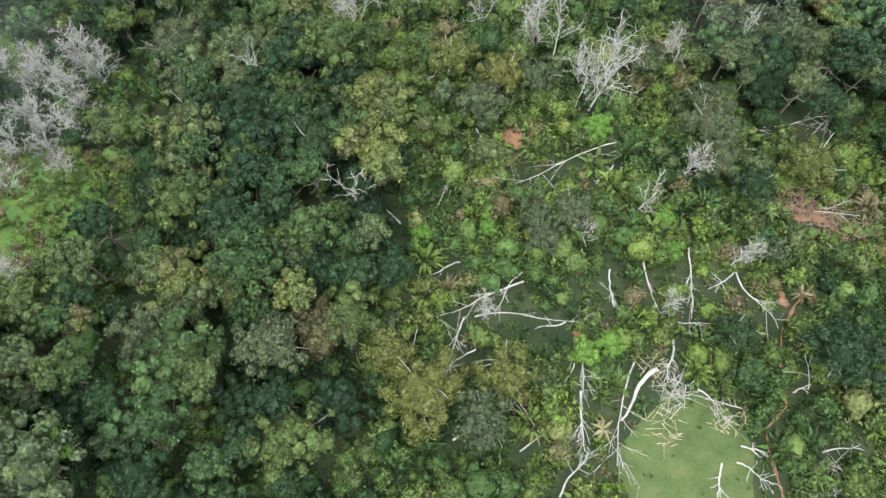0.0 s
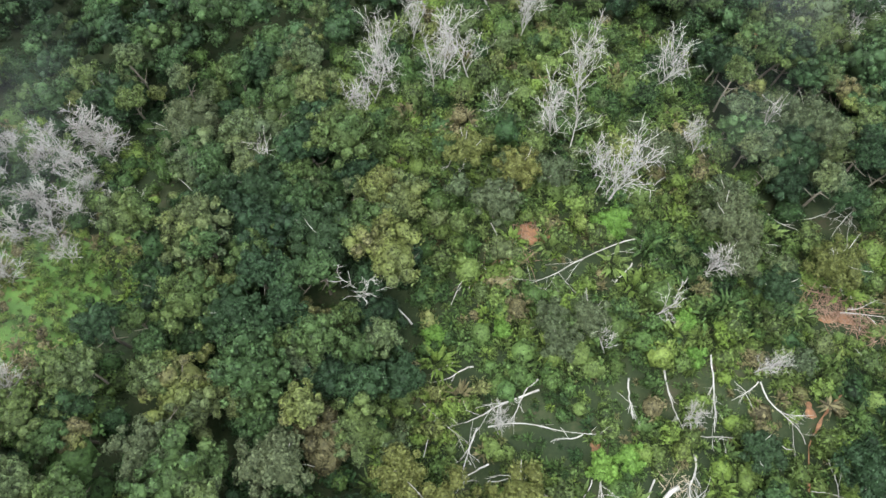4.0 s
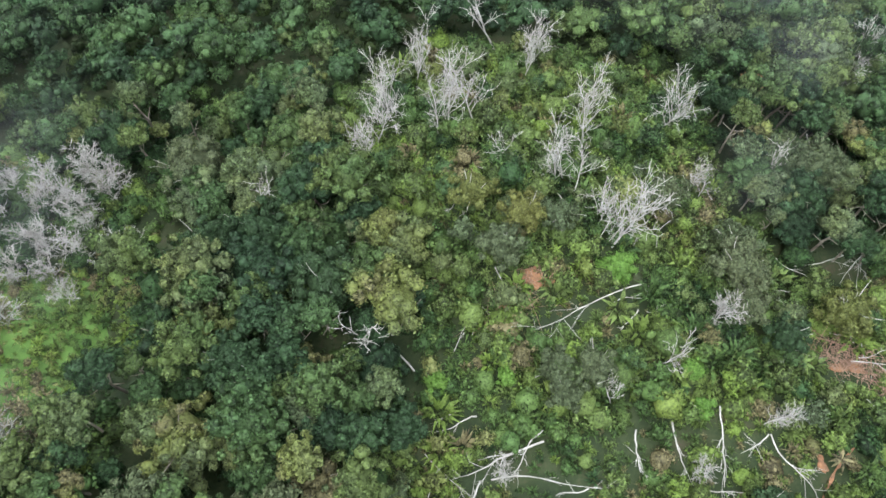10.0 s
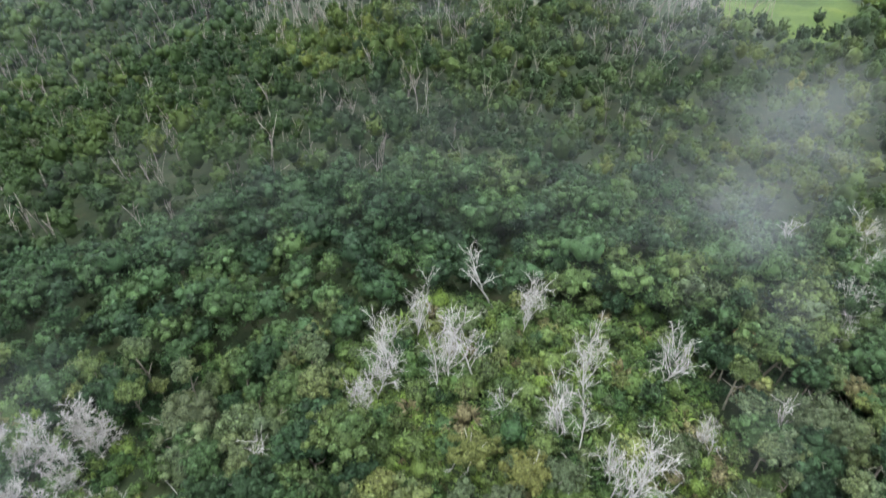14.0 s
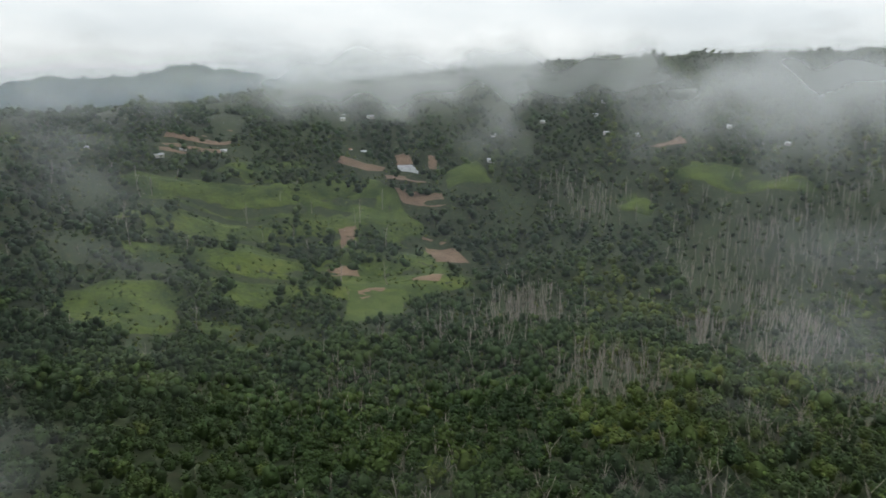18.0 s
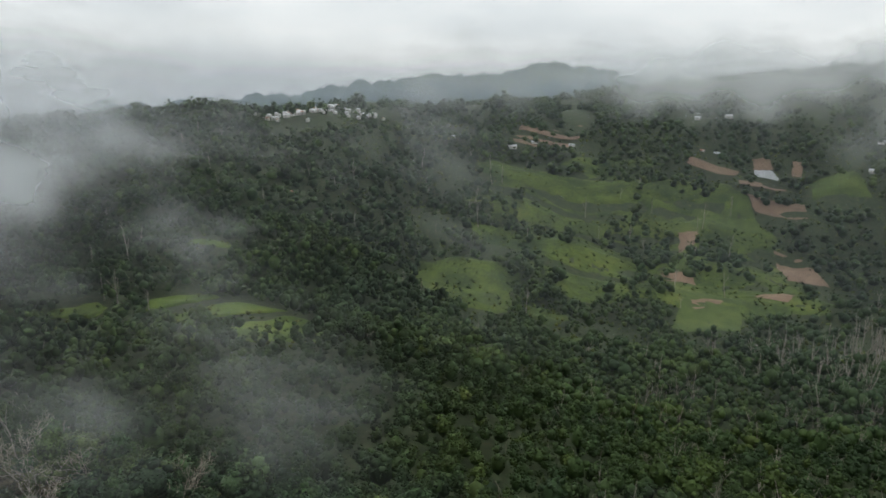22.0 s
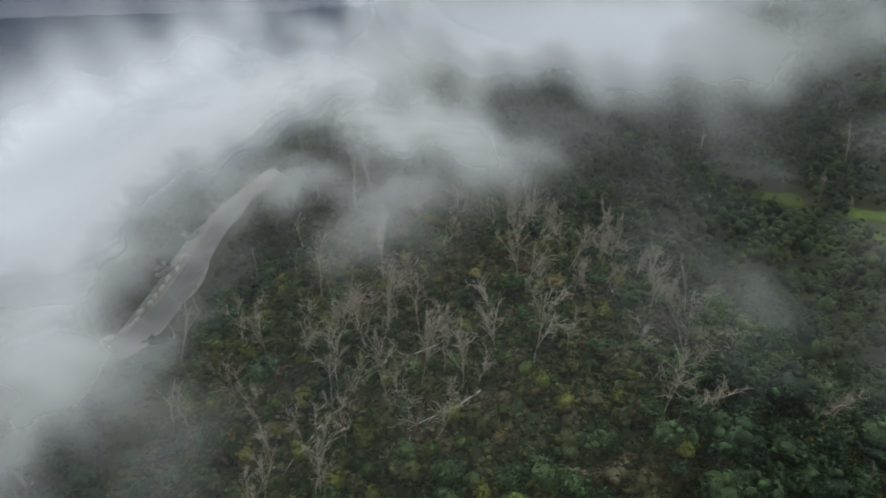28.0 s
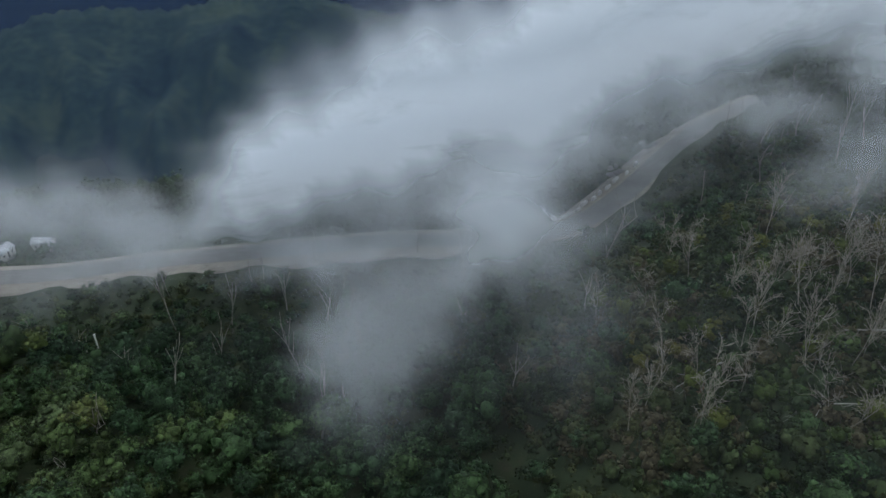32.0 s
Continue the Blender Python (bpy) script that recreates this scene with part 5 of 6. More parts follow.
def house_kind(long, wide, tall, roof_material):
    """A small farmhouse to copy: walls, a gabled roof, a door and windows."""
    h = new("house")
    v, q = box(-long / 2, long / 2, -wide / 2, wide / 2, -1.5, tall)
    gab = np.array([(-long / 2, -wide / 2, tall), (-long / 2, wide / 2, tall), (-long / 2, 0, tall + wide * 0.26), (long / 2, -wide / 2, tall), (long / 2, wide / 2, tall), (long / 2, 0, tall + wide * 0.26)])
    part_np("walls", mesh_from("walls", np.concatenate([v, gab]), [q, np.array([(8, 10, 9), (11, 12, 13)])], M_WALL), h)
    e, t = 0.5, 0.12
    for s in (-1, 1):
        a = np.array([(x, s * y, z + dz) for x in (-long / 2 - e, long / 2 + e) for y, z in ((0, tall + wide * 0.26 + 0.05), (wide / 2 + e, tall - 0.21)) for dz in (0, t)])
        part_np("roof", mesh_from("roof", a, [np.array([(0, 1, 3, 2), (4, 6, 7, 5), (0, 4, 5, 1), (2, 3, 7, 6), (0, 2, 6, 4), (1, 5, 7, 3)])], roof_material), h)
    for s in (-1, 1):
        v, q = box(-0.45, 0.45, s * wide / 2 - 0.04, s * wide / 2 + 0.04, 0, 2.0)
        part_np("door", mesh_from("door", v, [q], M_DARK), h)
        for wx in (-long * 0.3, long * 0.3):
            v, q = box(wx - 0.5, wx + 0.5, s * wide / 2 - 0.04, s * wide / 2 + 0.04, 0.9, 1.9)
            part_np("window", mesh_from("window", v, [q], M_DARK), h)
    return h


HOUSES = [house_kind(8, 5.5, 2.7, M_TIN), house_kind(6.5, 5, 2.6, M_RUST), house_kind(11, 6, 3.0, M_TIN), house_kind(16, 5, 2.6, M_TIN)]
FARMS = [(-559, 843, 0), (-527, 792, 0), (-467, 747, 0), (-479, 734, 1), (-310, 783, 2), (-337, 858, 0), (-605, 584, 0), (-582, 624, 0), (-592, 538, 2), (-462, 608, 0), (-291, 926, 0), (-228, 961, 0),
         (-226, 999, 0), (-202, 916, 0), (-163, 928, 0), (-57, 965, 0), (12, 930, 0), (-507, 829, 2), (-654, 496, 3), (-521, 233, 1), (-451, -61, 0), (-464, -52, 2), (-494, -41, 0)]
for px, py, k in FARMS:
    t = rng.uniform(-30, 30) + math.degrees(math.atan2(-px, py))
    ob = copy_thing(HOUSES[k], pose(px, py, ground_z(px, py) + 0.6, 0, 0, t))
    ob.scale = (0.8, 0.8, 0.85)
    tagged(ob, ("small farmhouse with a red-brown rusty roof" if k == 1 else "small pale farmhouse with a bright tin roof") + " on the hillside", "house", "farmhouses on the far hillside")
for _ in range(70):
    f = rng.uniform()
    px, py = -735 - 60 * f + rng.normal() * 12, 318 + 150 * rng.uniform() + rng.normal() * 8
    ob = copy_thing(HOUSES[int(rng.choice([0, 0, 1, 2, 0]))], pose(px, py, ground_z(px, py) + 3.5, 0, 0, rng.uniform(0, 180)))
    ob.scale = (0.58, 0.58, 0.7)
    tagged(ob, "pale village house with a tin roof on the ridge", "house", "village houses on the ridge")
for px, py in ((15, -197), (5, -203), (26, -205)):
    ob = copy_thing(HOUSES[0], pose(px, py, ground_z(px, py) + 1.0, 0, 0, rng.uniform(0, 180)))
    ob.scale = (0.65, 0.65, 0.75)
    tagged(ob, "pale roadside house with a tin roof", "house", "houses by the road")
for src in HOUSES:
    for o in list(src.children_recursive) + [src]:
        bpy.data.objects.remove(o)

# ---- the road along the misty ridge ----
rp = np.array(ROAD, float)
t = np.arange(len(rp))
tt = np.linspace(0, len(rp) - 1, 120)
mid = np.stack([np.interp(tt, t, rp[:, 0]), np.interp(tt, t, rp[:, 1])], 1)
for _ in range(12):
    mid[1:-1] = (mid[:-2] + 2 * mid[1:-1] + mid[2:]) / 4
side = np.gradient(mid, axis=0)
side = np.stack([-side[:, 1], side[:, 0]], 1) / np.linalg.norm(side, axis=1)[:, None]
rz = height(mid[:, 0], mid[:, 1])
for _ in range(20):
    rz[1:-1] = (rz[:-2] + 2 * rz[1:-1] + rz[2:]) / 4


def ribbon(name, o0, o1, z0, z1, material, label, category):
    """A strip along the road between two offsets from its middle line, at heights over it."""
    a, b = mid + side * o0, mid + side * o1
    v = np.concatenate([np.column_stack([a, rz + z0]), np.column_stack([b, rz + z1])])
    n = len(mid)
    ob = new(name, mesh_from(name, v, [np.array([[i, i + 1, n + i + 1, n + i] for i in range(n - 1)])], material, smooth=True))
    return tagged(ob, label, category, kind="structure")


M_VERGE = surface("gravel_verge", [(0.3, (0.17, 0.145, 0.12)), (0.6, (0.27, 0.24, 0.20)), (0.8, (0.36, 0.33, 0.29))], 0.3, fine=8)
ribbon("road", -3.4, 3.4, 1.7, 1.7, M_ROAD, "pale concrete mountain road", "road")
ribbon("verge", 3.4, 6.5, 1.68, 1.0, M_VERGE, "gravel verge beside the mountain road", "verge")
ribbon("verge", -6.5, -3.4, 1.0, 1.68, M_VERGE, "gravel verge beside the mountain road", "verge")
ribbon("embankment", 6.5, 12, 1.0, -3.5, M_VERGE, "earth bank that carries the road", "bank")
ribbon("embankment", -12, -6.5, -3.5, 1.0, M_VERGE, "earth bank that carries the road", "bank")
for k in range(58, 94, 2):
    for s in (4.6 + rng.uniform(0, 1.5),):
        c = mid[k] + side[k] * s
        v, q = box(-rng.uniform(0.6, 1.6), rng.uniform(0.6, 1.6), -0.3, 0.3, -0.5, rng.uniform(0.5, 1.0))
        ob = new("road_barrier", mesh_from("road_barrier", v, [q], M_WALL))
        d = mid[k + 1] - mid[k]
        ob.matrix_basis = pose(c[0], c[1], rz[k] + 1.6, 0, 0, math.degrees(math.atan2(d[1], d[0])))
        tagged(ob, "low pale concrete block beside the road", "barrier", "barrier blocks along the road")
for k, s, n in ((74, -7.5, 7), (82, -8, 8), (90, 8, 6), (98, 8.5, 7), (45, 8, 6)):
    for _ in range(n):
        c = mid[k] + side[k] * (s + rng.normal()) + rng.normal(size=2) * 2.5
        v = ICO2[0] * rng.uniform(0.7, 1.15, (len(ICO2[0]), 1)) * np.array([rng.uniform(0.7, 1.8), rng.uniform(0.6, 1.3), rng.uniform(0.5, 0.9)])
        ob = new("rock", mesh_from("rock", v, [ICO2[1]], M_ROAD))
        ob.matrix_basis = pose(c[0], c[1], rz[k] + 0.9, 0, 0, rng.uniform(0, 360))
        tagged(ob, "pale boulder dumped beside the road", "rock", "boulders along the road")

post = new("marker_post")
post.matrix_basis = pose(-1.2, -115.0, ground_z(-1.2, -115.0))
v, q = box(-0.14, 0.14, -0.14, 0.14, -0.3, 6.6)
part_np("shaft", mesh_from("shaft", v, [q], M_WALL), post)
v, q = box(-0.2, 0.2, -0.2, 0.2, 6.6, 6.8)
part_np("cap", mesh_from("cap", v, [q], M_WALL), post)
tagged(post, "slim white post standing among dark trees", "post")

# ---- ridge-top trees ----
for k in range(14):
    px, py = -352 + rng.normal() * 13, -134 + rng.normal() * 10
    tall = rng.uniform(1.1, 2.1)
    tree = new("hilltop_tree")
    tree.matrix_basis = pose(px, py, ground_z(px, py), rng.uniform(-4, 4), 0, rng.uniform(0, 360)) @ Matrix.Diagonal((tall * 0.8, tall * 0.8, tall, 1))
    tr = limb(rng, (0, 0, -0.5), (0, 0, 1), 9.5, 0.16, 0.05, 0.04, 6)
    v, q = tubes([tr] + [limb(rng, along(tr, f)[0], (rng.normal(), rng.normal(), 0.6), 1.8, 0.05, 0.02, 0.1, 3) for f in (0.55, 0.68, 0.8, 0.9)], 5)
    part_np("trunk", mesh_from("trunk", v, [q], M_BARK), tree)
    v, tri, q = crown_shape(rng, 5, 160, 0.6, 3.4, 9.8, 4.5, ICO1)
    part_np("crown", mesh_from("crown", v, [tri, q], M_CROWN), tree)
    tagged(tree, "tall thin tree with sparse clumped foliage on the misty hilltop", "tree", "trees on the misty hilltop")
a = np.concatenate([rng.uniform(1, 14, 60), rng.uniform(-14, 1, 30)])
px, py = polar(a, 1290 + rng.normal(size=90) * 25)
SLIM = []
for _ in range(4):
    v1, t1, q1 = crown_shape(rng, 4, 30, 1.3, 3.4, 18, 9)
    v2, q2 = tubes([limb(rng, (0, 0, -1), (0, 0, 1), 17, 0.6, 0.3, 0.02, 2)], 3)
    SLIM.append((np.concatenate([v1, v2]), t1, np.concatenate([q1, q2 + len(v1)])))
grove("ridge_trees", SLIM, px, py, height(px, py), rng.uniform(0.45, 1.0, 90), rng.uniform(0, 0.3, 90), rng, M_CROWN_MASS, "tall thin trees along the skyline ridge", "trees")


# ---- mountains in the distance ----
def mountains(name, line, r, near, low, seed, label):
    """A far range: its skyline as azimuths and elevation angles, at the distance r, falling towards the viewer to the distance near."""
    rg = np.random.default_rng(seed)
    az = np.linspace(line[0][0], line[-1][0], 360)
    el = np.interp(az, [p[0] for p in line], [p[1] for p in line])
    for _ in range(1):
        el[1:-1] = (el[:-2] + 2 * el[1:-1] + el[2:]) / 4
    top = 57 + np.tan(np.radians(el)) * r
    f = np.concatenate([np.linspace(0, 1, 22), [1.08, 1.2, 1.4]])
    rows = []
    ph = rg.uniform(0, 6, 6)
    for g in f:
        rr = near + (r - near) * g
        drop = (1 - g) if g <= 1 else (g - 1) * 2.2
        x, y = polar(az, rr)
        spur = np.sin(az * 0.3 + 4 * g + ph[0]) + 0.6 * np.sin(az * 0.7 - 7 * g + ph[1]) + 0.35 * np.sin(az * 1.6 + 11 * g + ph[2])
        z = low + (top - low) * (1 - drop) ** 1.1 if drop < 1 else np.full(len(az), low)
        z = z + spur * (r - near) * 0.05 * np.sin(math.pi * np.clip(g, 0, 1))
        if abs(g - 1) < 1e-6:
            z = top + (4 * np.sin(az * 3.1 + ph[5]) + 3.5 * np.sin(az * 6.7 + ph[3]) + 2.5 * np.sin(az * 15 + ph[4])) * r / 2500
        rows.append(np.stack([x, y, z], 1))
    n, m = len(f), len(az)
    i, j = np.meshgrid(np.arange(n - 1), np.arange(m - 1), indexing="ij")
    q = np.stack([i * m + j, i * m + j + 1, (i + 1) * m + j + 1, (i + 1) * m + j], -1).reshape(-1, 4)
    ob = new(name, mesh_from(name, np.concatenate(rows), [q[:, ::-1]], M_MOUNT, smooth=True))
    return tagged(ob, label, "mountain", kind="structure")


mountains("mountain_range", [(22, -3), (30, -1.2), (38, -0.3), (41, 0.5), (43.5, 0.75), (45.1, 1.08), (46.5, 0.8), (48.5, 0.2), (54.4, -0.15), (57, -0.29), (60.6, -0.81), (63.2, -0.89), (64.9, -1.57),
                             (68.6, -1.42), (71.4, -2.42), (73.7, -1.98), (78, -2.7), (84, -3.2), (100, -3.6), (112, -4.6)], 2500, 1500, -120, 3, "blue-grey forested mountain range on the horizon")
mountains("dark_mountain", [(128, -13.5), (140, -12.5), (148, -12.0), (155, -11.0), (160, -9.2), (164.4, -9.7), (169.4, -10.4), (173.6, -9.85), (177.6, -9.9), (180.6, -10.9), (186, -12.5), (200, -14)],
          1250, 620, -330, 4, "dark forested mountain across the deep valley")
mountains("mountain_range", [(108, -4.2), (118, -4.0), (124, -4.6), (129, -4.2), (134, -4.9), (139, -4.5), (146, -5.6), (153, -6.8), (162, -7.2), (172, -7.6), (185, -8), (215, -8)],
          2900, 1500, -420, 5, "hazy blue mountain range beyond the valley")


# ---- haze and mist ----
HOVER = (-2.5, 4.5, 57.5)
_az, _el = np.arange(-75.0, 210.0, 1.0), np.arange(-70.0, 14.0, 0.5)
_rr = np.geomspace(25, 1400, 200)
_px, _py = polar(_az[:, None], _rr[None])
_rise = np.degrees(np.arctan2(height((_px + HOVER[0]).ravel(), (_py + HOVER[1]).ravel()).reshape(_px.shape) - HOVER[2], _rr[None]))
# how far the sight goes from the hovering place before it meets the slopes, kept short of the trees on the crests
_top = np.maximum.accumulate(_rise, 1)
REACH = np.array([_rr[np.minimum(np.searchsorted(row, _el), len(_rr) - 1)] for row in _top])
REACH = np.minimum(REACH, np.interp(_az, [60, 95, 118], [1250, 900, 300])[:, None])
_near = REACH.copy()
for k in range(1, 10):
    _near[:, k:] = np.minimum(_near[:, k:], REACH[:, :-k])
for k in range(3):
    _near = np.minimum(_near, np.minimum(np.roll(_near, 1, 0), np.roll(_near, -1, 0)))
for k in range(30):
    _near[1:-1] = (_near[:-2] + 2 * _near[1:-1] + _near[2:]) / 4
    _near[:, 1:-1] = (_near[:, :-2] + 2 * _near[:, 1:-1] + _near[:, 2:]) / 4
REACH = np.minimum(REACH, _near)


def reach_of(az, el):
    u, w = np.clip((az - _az[0]) / 1.0, 0, len(_az) - 1.001), np.clip((el - _el[0]) / 0.5, 0, len(_el) - 1.001)
    i, j = u.astype(int), w.astype(int)
    u, w = u - i, w - j
    return (REACH[i, j] * (1 - u) + REACH[i + 1, j] * u) * (1 - w) + (REACH[i, j + 1] * (1 - u) + REACH[i + 1, j + 1] * u) * w


def cloud(name, blobs, shares, material, label, seed=0):
    """A cloud over the slopes: curved sheets one behind the other between the hovering place and the ground, at these shares of the way,
    thick where its billows lie. A billow: azimuth, elevation, half width, half height, slope, and how much it hides."""
    layers = len(shares)
    b = np.array(blobs)
    a0, a1 = (b[:, 0] - 2.4 * b[:, 2]).min(), (b[:, 0] + 2.4 * b[:, 2]).max()
    e0, e1 = (b[:, 1] - 2.4 * b[:, 3] - np.abs(b[:, 4]) * b[:, 2]).min(), (b[:, 1] + 2.4 * b[:, 3] + np.abs(b[:, 4]) * b[:, 2]).max()
    na_, ne_ = int((a1 - a0) / 0.8) + 2, int((e1 - e0) / 0.6) + 2
    A, E = np.meshgrid(np.linspace(a0, a1, na_), np.linspace(max(e0, -70), e1, ne_), indexing="ij")
    field = np.zeros(A.shape)
    WA = A + 0.9 * np.sin(E * 0.83 + A * 0.21 + seed) + 0.6 * np.sin(E * 1.9 - A * 0.5 + 2 * seed)
    WE = E + 0.6 * np.sin(A * 0.61 + E * 0.3 + seed) + 0.4 * np.sin(A * 1.37 - E * 0.4 + 3 * seed)
    for az, el, sa, se, slope, w in blobs:
        du, dv = (WA - az) / sa, (WE - el - slope * (A - az)) / se
        field += (w * np.exp(-0.5 * (du * du + dv * dv) ** 1.1)) ** 3
    field = np.minimum(field ** (1 / 3), 0.985)
    edge = np.clip(np.minimum(np.minimum(A - a0, a1 - A) / 3, np.minimum(E - E.min(), e1 - E) / 2), 0, 1)
    field = field * edge
    depth = reach_of(A.ravel(), E.ravel()).reshape(A.shape)
    tau = -np.log(1 - field) / layers
    vs, qs = [], []
    i, j = np.meshgrid(np.arange(na_ - 1), np.arange(ne_ - 1), indexing="ij")
    q = np.stack([i * ne_ + j, (i + 1) * ne_ + j, (i + 1) * ne_ + j + 1, i * ne_ + j + 1], -1).reshape(-1, 4)
    q = q[(field.ravel()[q] > 0.006).any(1)]
    for k, f in enumerate(shares):
        r = depth * f
        x, y = polar(A, r)
        vs.append(np.stack([x + HOVER[0], y + HOVER[1], HOVER[2] + np.tan(np.radians(E)) * r], -1).reshape(-1, 3))
        qs.append(q + k * A.size)
    me = mesh_from(name, np.concatenate(vs), [np.concatenate(qs)], material, smooth=True)
    for key, val in (("thickness", tau), ("body", field)):
        me.attributes.new(key, "FLOAT", "POINT").data.foreach_set("value", np.tile(val.ravel(), layers).astype(np.float32))
    return tagged(new(name, me), label, "mist", kind="stuff")


M_CLOUD = cloud_material("cloud", 0.022, (0.84, 0.865, 0.885))
M_FAR_CLOUD = cloud_material("far_cloud", 0.007, (0.84, 0.865, 0.885))
M_MIST = cloud_material("mist", 0.02, (0.84, 0.865, 0.885), 0.85)
cloud("ridge_cloud", [
    (163, -23.6, 6.8, 4.5, -0.5, 0.88), (153, -19.3, 7.9, 5.3, -0.5, 0.93), (141, -15.8, 9.1, 5.6, -0.4, 0.95), (129, -12.5, 9.1, 4.7, -0.3, 0.93), 
    (120, -10.2, 7.4, 3.7, -0.2, 0.85), (182, -23.5, 4.8, 2.4, 0.0, 0.7), (175, -26.9, 6.3, 2.6, 0.0, 0.75), (164, -24.1, 7.5, 4.1, -0.5, 0.85), 
    (152, -20.8, 8.5, 5.6, -0.5, 0.93), (133, -11.4, 8.8, 4.7, -0.3, 0.93), (140, -19.7, 7.4, 6.2, -0.3, 0.9), (148, -26.6, 10.1, 2.3, -0.3, 0.5)], (0.66, 0.72, 0.78, 0.835, 0.89, 0.955), M_CLOUD, "thick white cloud rolling up over the ridge road", 11)
cloud("road_mist", [
    (124, -17.5, 4.5, 2.2, -0.3, 0.55), (159, -38, 4.8, 6.1, 0.0, 0.5), (153, -36, 6.6, 5.1, -0.2, 0.48), (157, -41, 5.2, 4.4, 0.0, 0.34), (143, -32, 7.7, 2.8, -0.3, 0.45), (143, -28.2, 5.1, 4.5, 0.0, 0.75), 
    (134, -29.4, 4.5, 2.6, -0.5, 0.4), (134, -36, 5.9, 5.7, 0.0, 0.4), (160, -31, 8.5, 2.1, -0.1, 0.58), (142, -31, 7.6, 2.3, -0.3, 0.45), (166, -30, 7.8, 2.3, 0.0, 0.45), (174, -29.5, 7, 2.0, 0.0, 0.38), 
    (133, -28.3, 5.7, 3.2, -0.4, 0.26), (170, -36, 5.4, 4.0, 0.0, 0.25)], (0.615, 0.685, 0.755, 0.825), M_MIST, "bank of white mist drifting down across the road", 9)
cloud("hilltop_mist", [
    (116, -13.5, 5.3, 2.3, 0.1, 0.66), (108, -14.5, 4.8, 2.3, 0.2, 0.62), (113, -18.2, 6.9, 1.9, 0.0, 0.28), (117, -23.2, 5.6, 2.3, 0.0, 0.38), 
    (127, -24.2, 3.9, 2.2, 0.0, 0.35), (114, -18.9, 7.1, 2.7, 0.1, 0.34), (107, -15.9, 3.1, 2.1, 0.0, 0.45), (115, -23.5, 5.4, 2.3, -0.2, 0.24), 
    (113, -13.0, 5.9, 2.9, 0.2, 0.72), (115, -20.3, 4.7, 3.6, 0.0, 0.5), (123, -35, 3.7, 3.9, 0.0, 0.3), (127, -37, 3.5, 3.3, 0.0, 0.28), 
    (118, -20.7, 5.3, 2.1, 0.0, 0.22), (104, -16.7, 4.1, 2.6, 0.3, 0.35)], (0.63, 0.70, 0.77, 0.845), M_MIST, "white mist trailing over the dead trees of the ridge", 12)
cloud("far_cloud", [
    (101, 1.8, 14.0, 5.1, -0.1, 0.96), (107, -4.7, 8.1, 3.6, -0.3, 0.96), (97, -1.8, 6.1, 2.2, -0.4, 0.7), (87, 1.5, 6.0, 1.8, -0.2, 0.55), 
    (98, -5.9, 11.0, 3.7, 0.0, 0.94), (87, -7.5, 3.9, 1.7, 0.1, 0.55), (96, -3.0, 10.5, 4.1, 0.0, 0.95), (89, -6.7, 4.7, 2.3, -0.2, 0.4), (94, -8.4, 7.0, 2.3, 0.0, 0.6), 
    (109, -5.2, 5.6, 2.8, 0.0, 0.8), (109, -14.3, 3.7, 2.4, 0.0, 0.45), (81, -5.5, 6.1, 2.4, 0.0, 0.55)], (0.865, 0.905, 0.94, 0.968), M_FAR_CLOUD, "low bright cloud lying on the far ridge", 9)
cloud("valley_mist", [
    (69, -24.8, 5, 4.3, 0.3, 0.24), (73, -20.5, 3, 4.8, 0.3, 0.24), (87, -27, 6.9, 4, 0, 0.3), (74, -11.5, 3.4, 2.4, 0, 0.3), 
    (85, -14.1, 3.1, 1.9, 0, 0.18), (65, -23.9, 4.9, 4.3, 0.3, 0.18), (91, -19.5, 3.8, 2.8, 0, 0.15), (82, -28, 3.2, 4, 0.2, 0.22), (53, -5.3, 3.5, 6.1, 0, 0.19), 
    (65, -5.6, 9.2, 3.4, -0.1, 0.14), (50, -11.9, 3.2, 6.7, 0, 0.13), (-1, -24.9, 3.9, 6.1, 0, 0.09), (67, -28.2, 5.1, 3.4, 0, 0.15), (77, -7, 10.8, 3.1, 0, 0.16)], (0.60, 0.71, 0.80, 0.90), M_MIST, "thin wisps of mist rising from the forested valley", 11)
cloud("hill_cloud", [
    (34, -1.0, 4.2, 2.1, 0.0, 0.5), (36, 0.3, 2.3, 1.4, 0.0, 0.45), (20, -3.2, 2.3, 2.1, 0.0, 0.4), (11, -0.1, 2.3, 2.0, 0.0, 0.4), (27, 0.8, 10.8, 1.4, 0.0, 0.55), 
    (2, -1.7, 6.8, 2.1, 0.0, 0.32), (56, -1.7, 2.8, 2.4, 0.0, 0.35), (-5, 1.1, 5.2, 2.0, 0.0, 0.5), (20, -0.0, 27.4, 2.1, 0.0, 0.6), (33, -0.7, 3.9, 1.5, 0.0, 0.42), 
    (82, -0.7, 6.5, 2.5, 0.0, 0.6)], (0.735, 0.82, 0.91), M_FAR_CLOUD, "grey mist hanging along the hillside's skyline", 10)
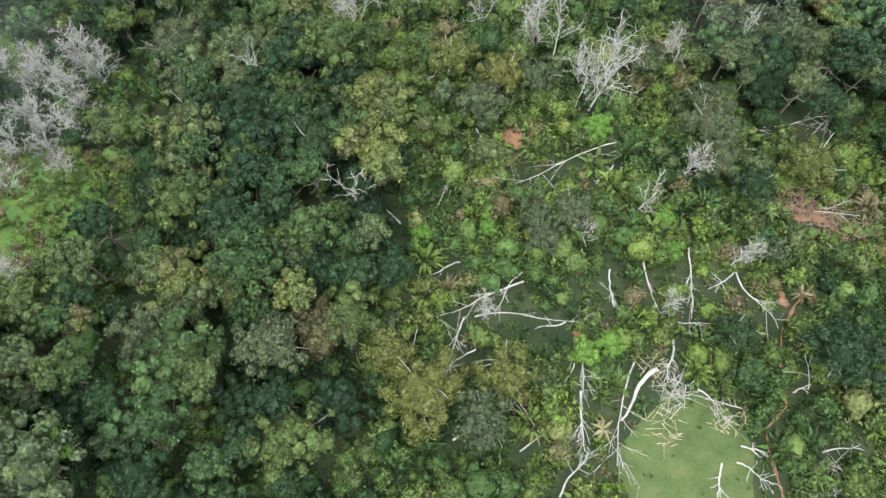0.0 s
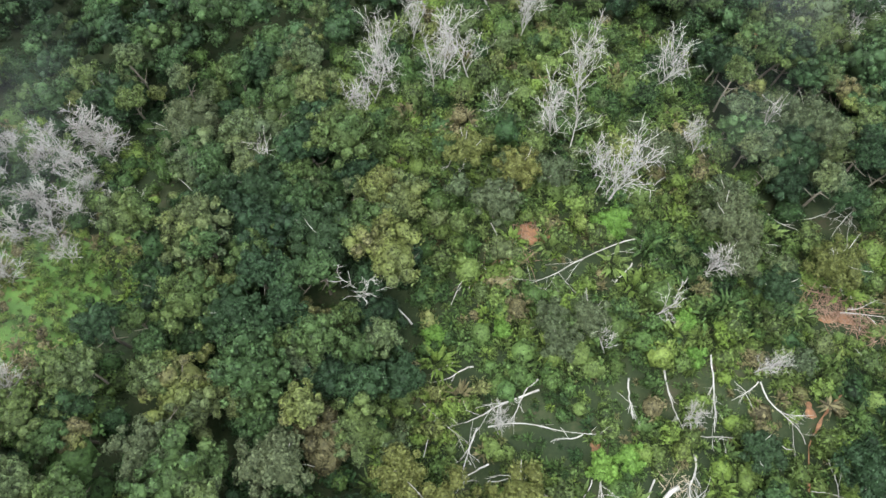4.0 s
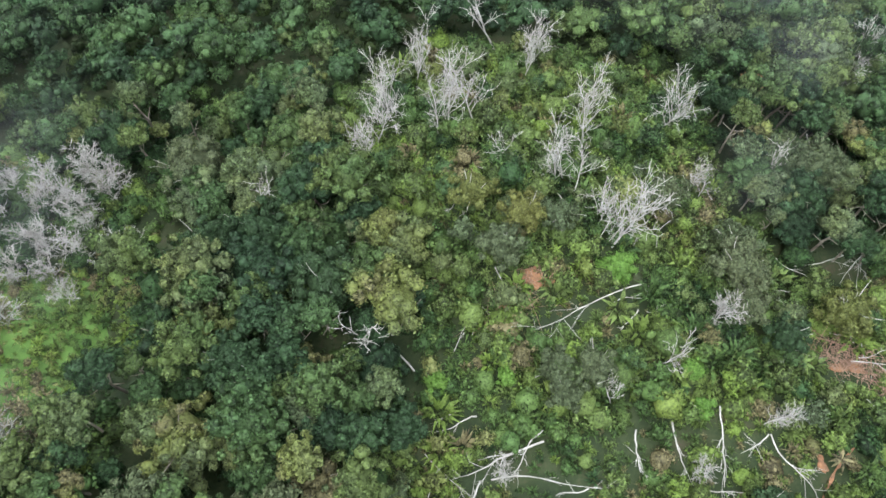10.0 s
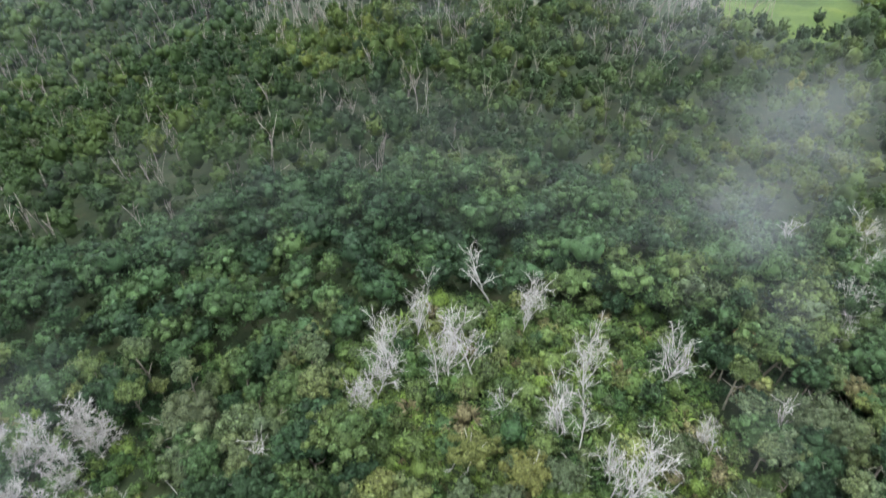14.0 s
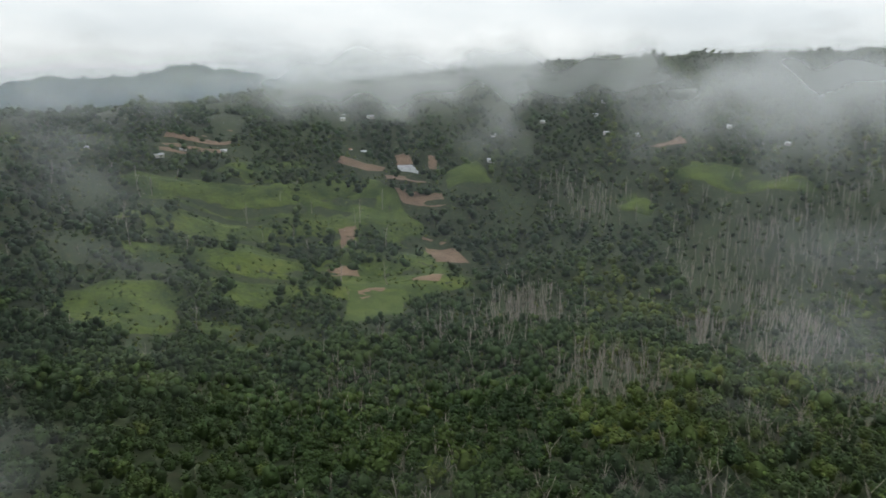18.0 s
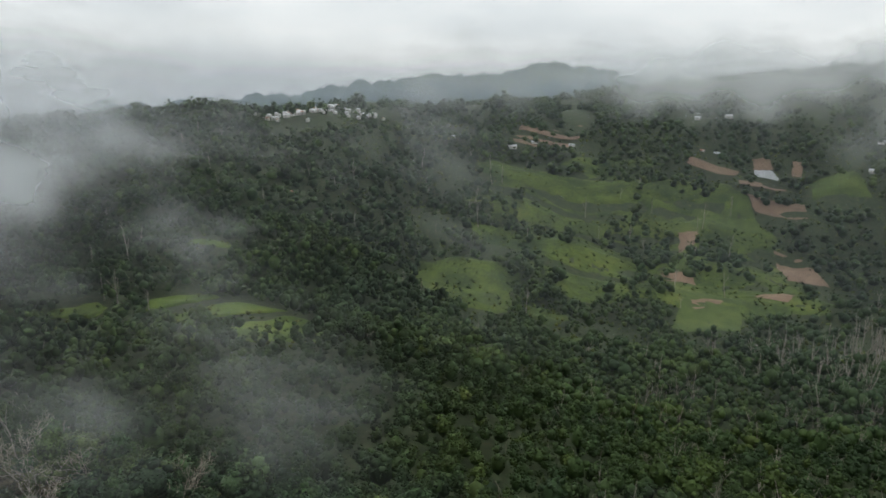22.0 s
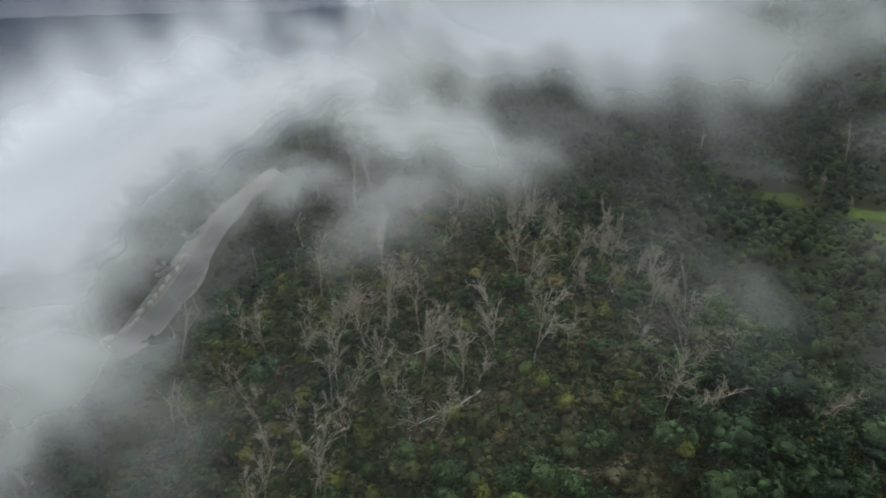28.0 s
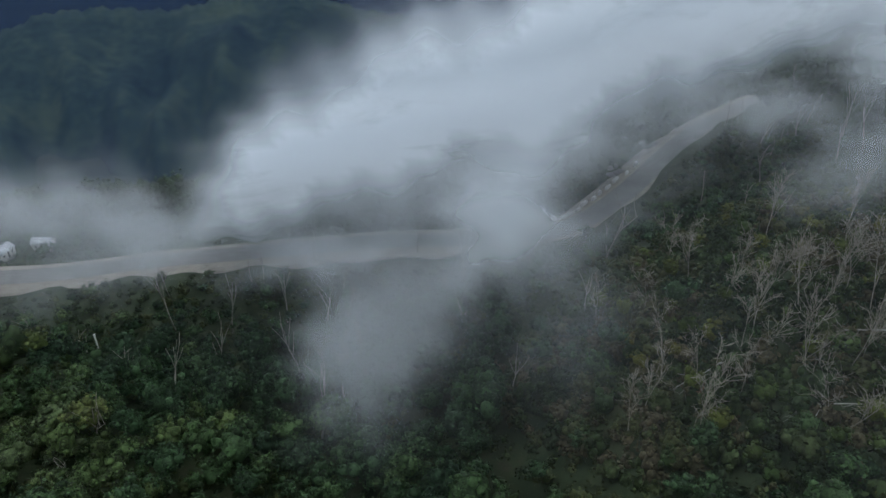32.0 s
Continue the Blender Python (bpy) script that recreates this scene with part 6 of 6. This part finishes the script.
cloud("east_cloud", [
    (-20, -2.2, 9.9, 4.9, 0.0, 0.84), (-13, -7.2, 4.4, 5.2, 0.3, 0.42), (-24, -12.6, 4.9, 5.2, 0.0, 0.4), (-2, -2.3, 11.5, 2.8, 0.0, 0.5), (-9, -13.9, 8.3, 5.8, 0.2, 0.25), 
    (-35, -29.4, 6.5, 4.6, 0.0, 0.34), (-36, -36, 5.6, 2.9, 0.0, 0.3), (-44, -41, 5.3, 3.6, 0.0, 0.3), (-48, -50, 8, 5.5, 0.0, 0.24), (-21, -22.5, 7.2, 3.8, 0.0, 0.2)], (0.642, 0.728, 0.812, 0.885), M_FAR_CLOUD, "white cloud closing over the end of the slope", 10)
M_FILM = cloud_material("haze_film", 0.02, (0.84, 0.865, 0.885), 0.4, 0.55)
# Last billow: thin mist, added also to lighten the shade under far_cloud's sheets.
cloud("ridge_haze", [(112, -30, 24, 10, 0.0, 0.045), (142, -38, 16, 7, 0.0, 0.06), (100, -12.5, 8, 2.4, 0.0, 0.16)], (0.52,), M_FILM, "faint haze in the air over the ridge", 7)
cloud("slope_haze", [(12, -35, 40, 4, 0.0, 0.05), (-28, -33, 18, 6, 0.0, 0.07)], (0.55, 0.75), M_MIST, "faint haze in the air over the forest slope", 4)
cloud("thicket_mist", [
    (50, -48, 6.7, 3.6, 0, 0.12), (61, -55, 5.6, 2.8, 0, 0.12), (78, -59, 5.4, 2.8, 0, 0.15), (61, -61, 6.9, 2.5, 0, 0.08), (56, -52, 4.5, 2.4, 0, 0.12)], (0.6, 0.8), M_MIST, "thin mist over the bleached thicket", 12)


# Distance haze painted as translucent sheets of one tone, thinner with height.
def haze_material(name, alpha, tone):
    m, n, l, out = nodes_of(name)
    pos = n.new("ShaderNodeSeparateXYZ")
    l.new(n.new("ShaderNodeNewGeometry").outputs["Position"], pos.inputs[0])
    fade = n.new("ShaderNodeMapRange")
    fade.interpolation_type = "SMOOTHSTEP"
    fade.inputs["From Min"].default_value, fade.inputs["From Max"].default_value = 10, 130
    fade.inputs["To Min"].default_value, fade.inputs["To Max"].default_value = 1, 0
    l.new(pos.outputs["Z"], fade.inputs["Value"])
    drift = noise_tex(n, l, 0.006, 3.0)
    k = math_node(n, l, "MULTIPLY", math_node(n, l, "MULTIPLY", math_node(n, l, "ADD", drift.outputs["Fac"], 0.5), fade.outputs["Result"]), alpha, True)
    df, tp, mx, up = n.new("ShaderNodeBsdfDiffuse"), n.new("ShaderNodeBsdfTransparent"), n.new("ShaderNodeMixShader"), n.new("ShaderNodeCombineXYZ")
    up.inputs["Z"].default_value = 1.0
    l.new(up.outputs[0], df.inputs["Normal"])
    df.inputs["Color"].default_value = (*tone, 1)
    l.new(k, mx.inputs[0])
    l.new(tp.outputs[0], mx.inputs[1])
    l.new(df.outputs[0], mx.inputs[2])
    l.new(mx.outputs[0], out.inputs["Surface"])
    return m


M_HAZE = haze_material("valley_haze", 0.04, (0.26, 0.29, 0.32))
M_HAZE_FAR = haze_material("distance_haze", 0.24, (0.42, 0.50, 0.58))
# Dark blue tone paints cloud shade into this sector's haze sheets.
M_HAZE_SHADE = haze_material("blue_shade_haze", 0.3, (0.050, 0.088, 0.185))


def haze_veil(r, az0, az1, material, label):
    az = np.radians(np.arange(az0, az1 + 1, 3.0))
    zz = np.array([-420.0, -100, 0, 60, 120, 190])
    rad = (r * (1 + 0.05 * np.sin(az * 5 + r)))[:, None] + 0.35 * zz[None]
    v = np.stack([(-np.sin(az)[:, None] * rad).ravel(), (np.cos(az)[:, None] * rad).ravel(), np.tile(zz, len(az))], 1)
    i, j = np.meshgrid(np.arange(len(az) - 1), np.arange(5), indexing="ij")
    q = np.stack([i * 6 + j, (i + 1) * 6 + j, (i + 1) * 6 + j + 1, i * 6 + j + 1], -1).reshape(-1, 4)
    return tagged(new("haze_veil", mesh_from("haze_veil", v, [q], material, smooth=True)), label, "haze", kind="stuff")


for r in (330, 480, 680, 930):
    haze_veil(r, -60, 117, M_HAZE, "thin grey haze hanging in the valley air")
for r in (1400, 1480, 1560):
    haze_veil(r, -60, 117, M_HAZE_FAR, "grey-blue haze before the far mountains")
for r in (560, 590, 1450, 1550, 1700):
    haze_veil(r, 117, 240, M_HAZE_SHADE, "dark blue sheets that paint haze and cloud shade over the valley")
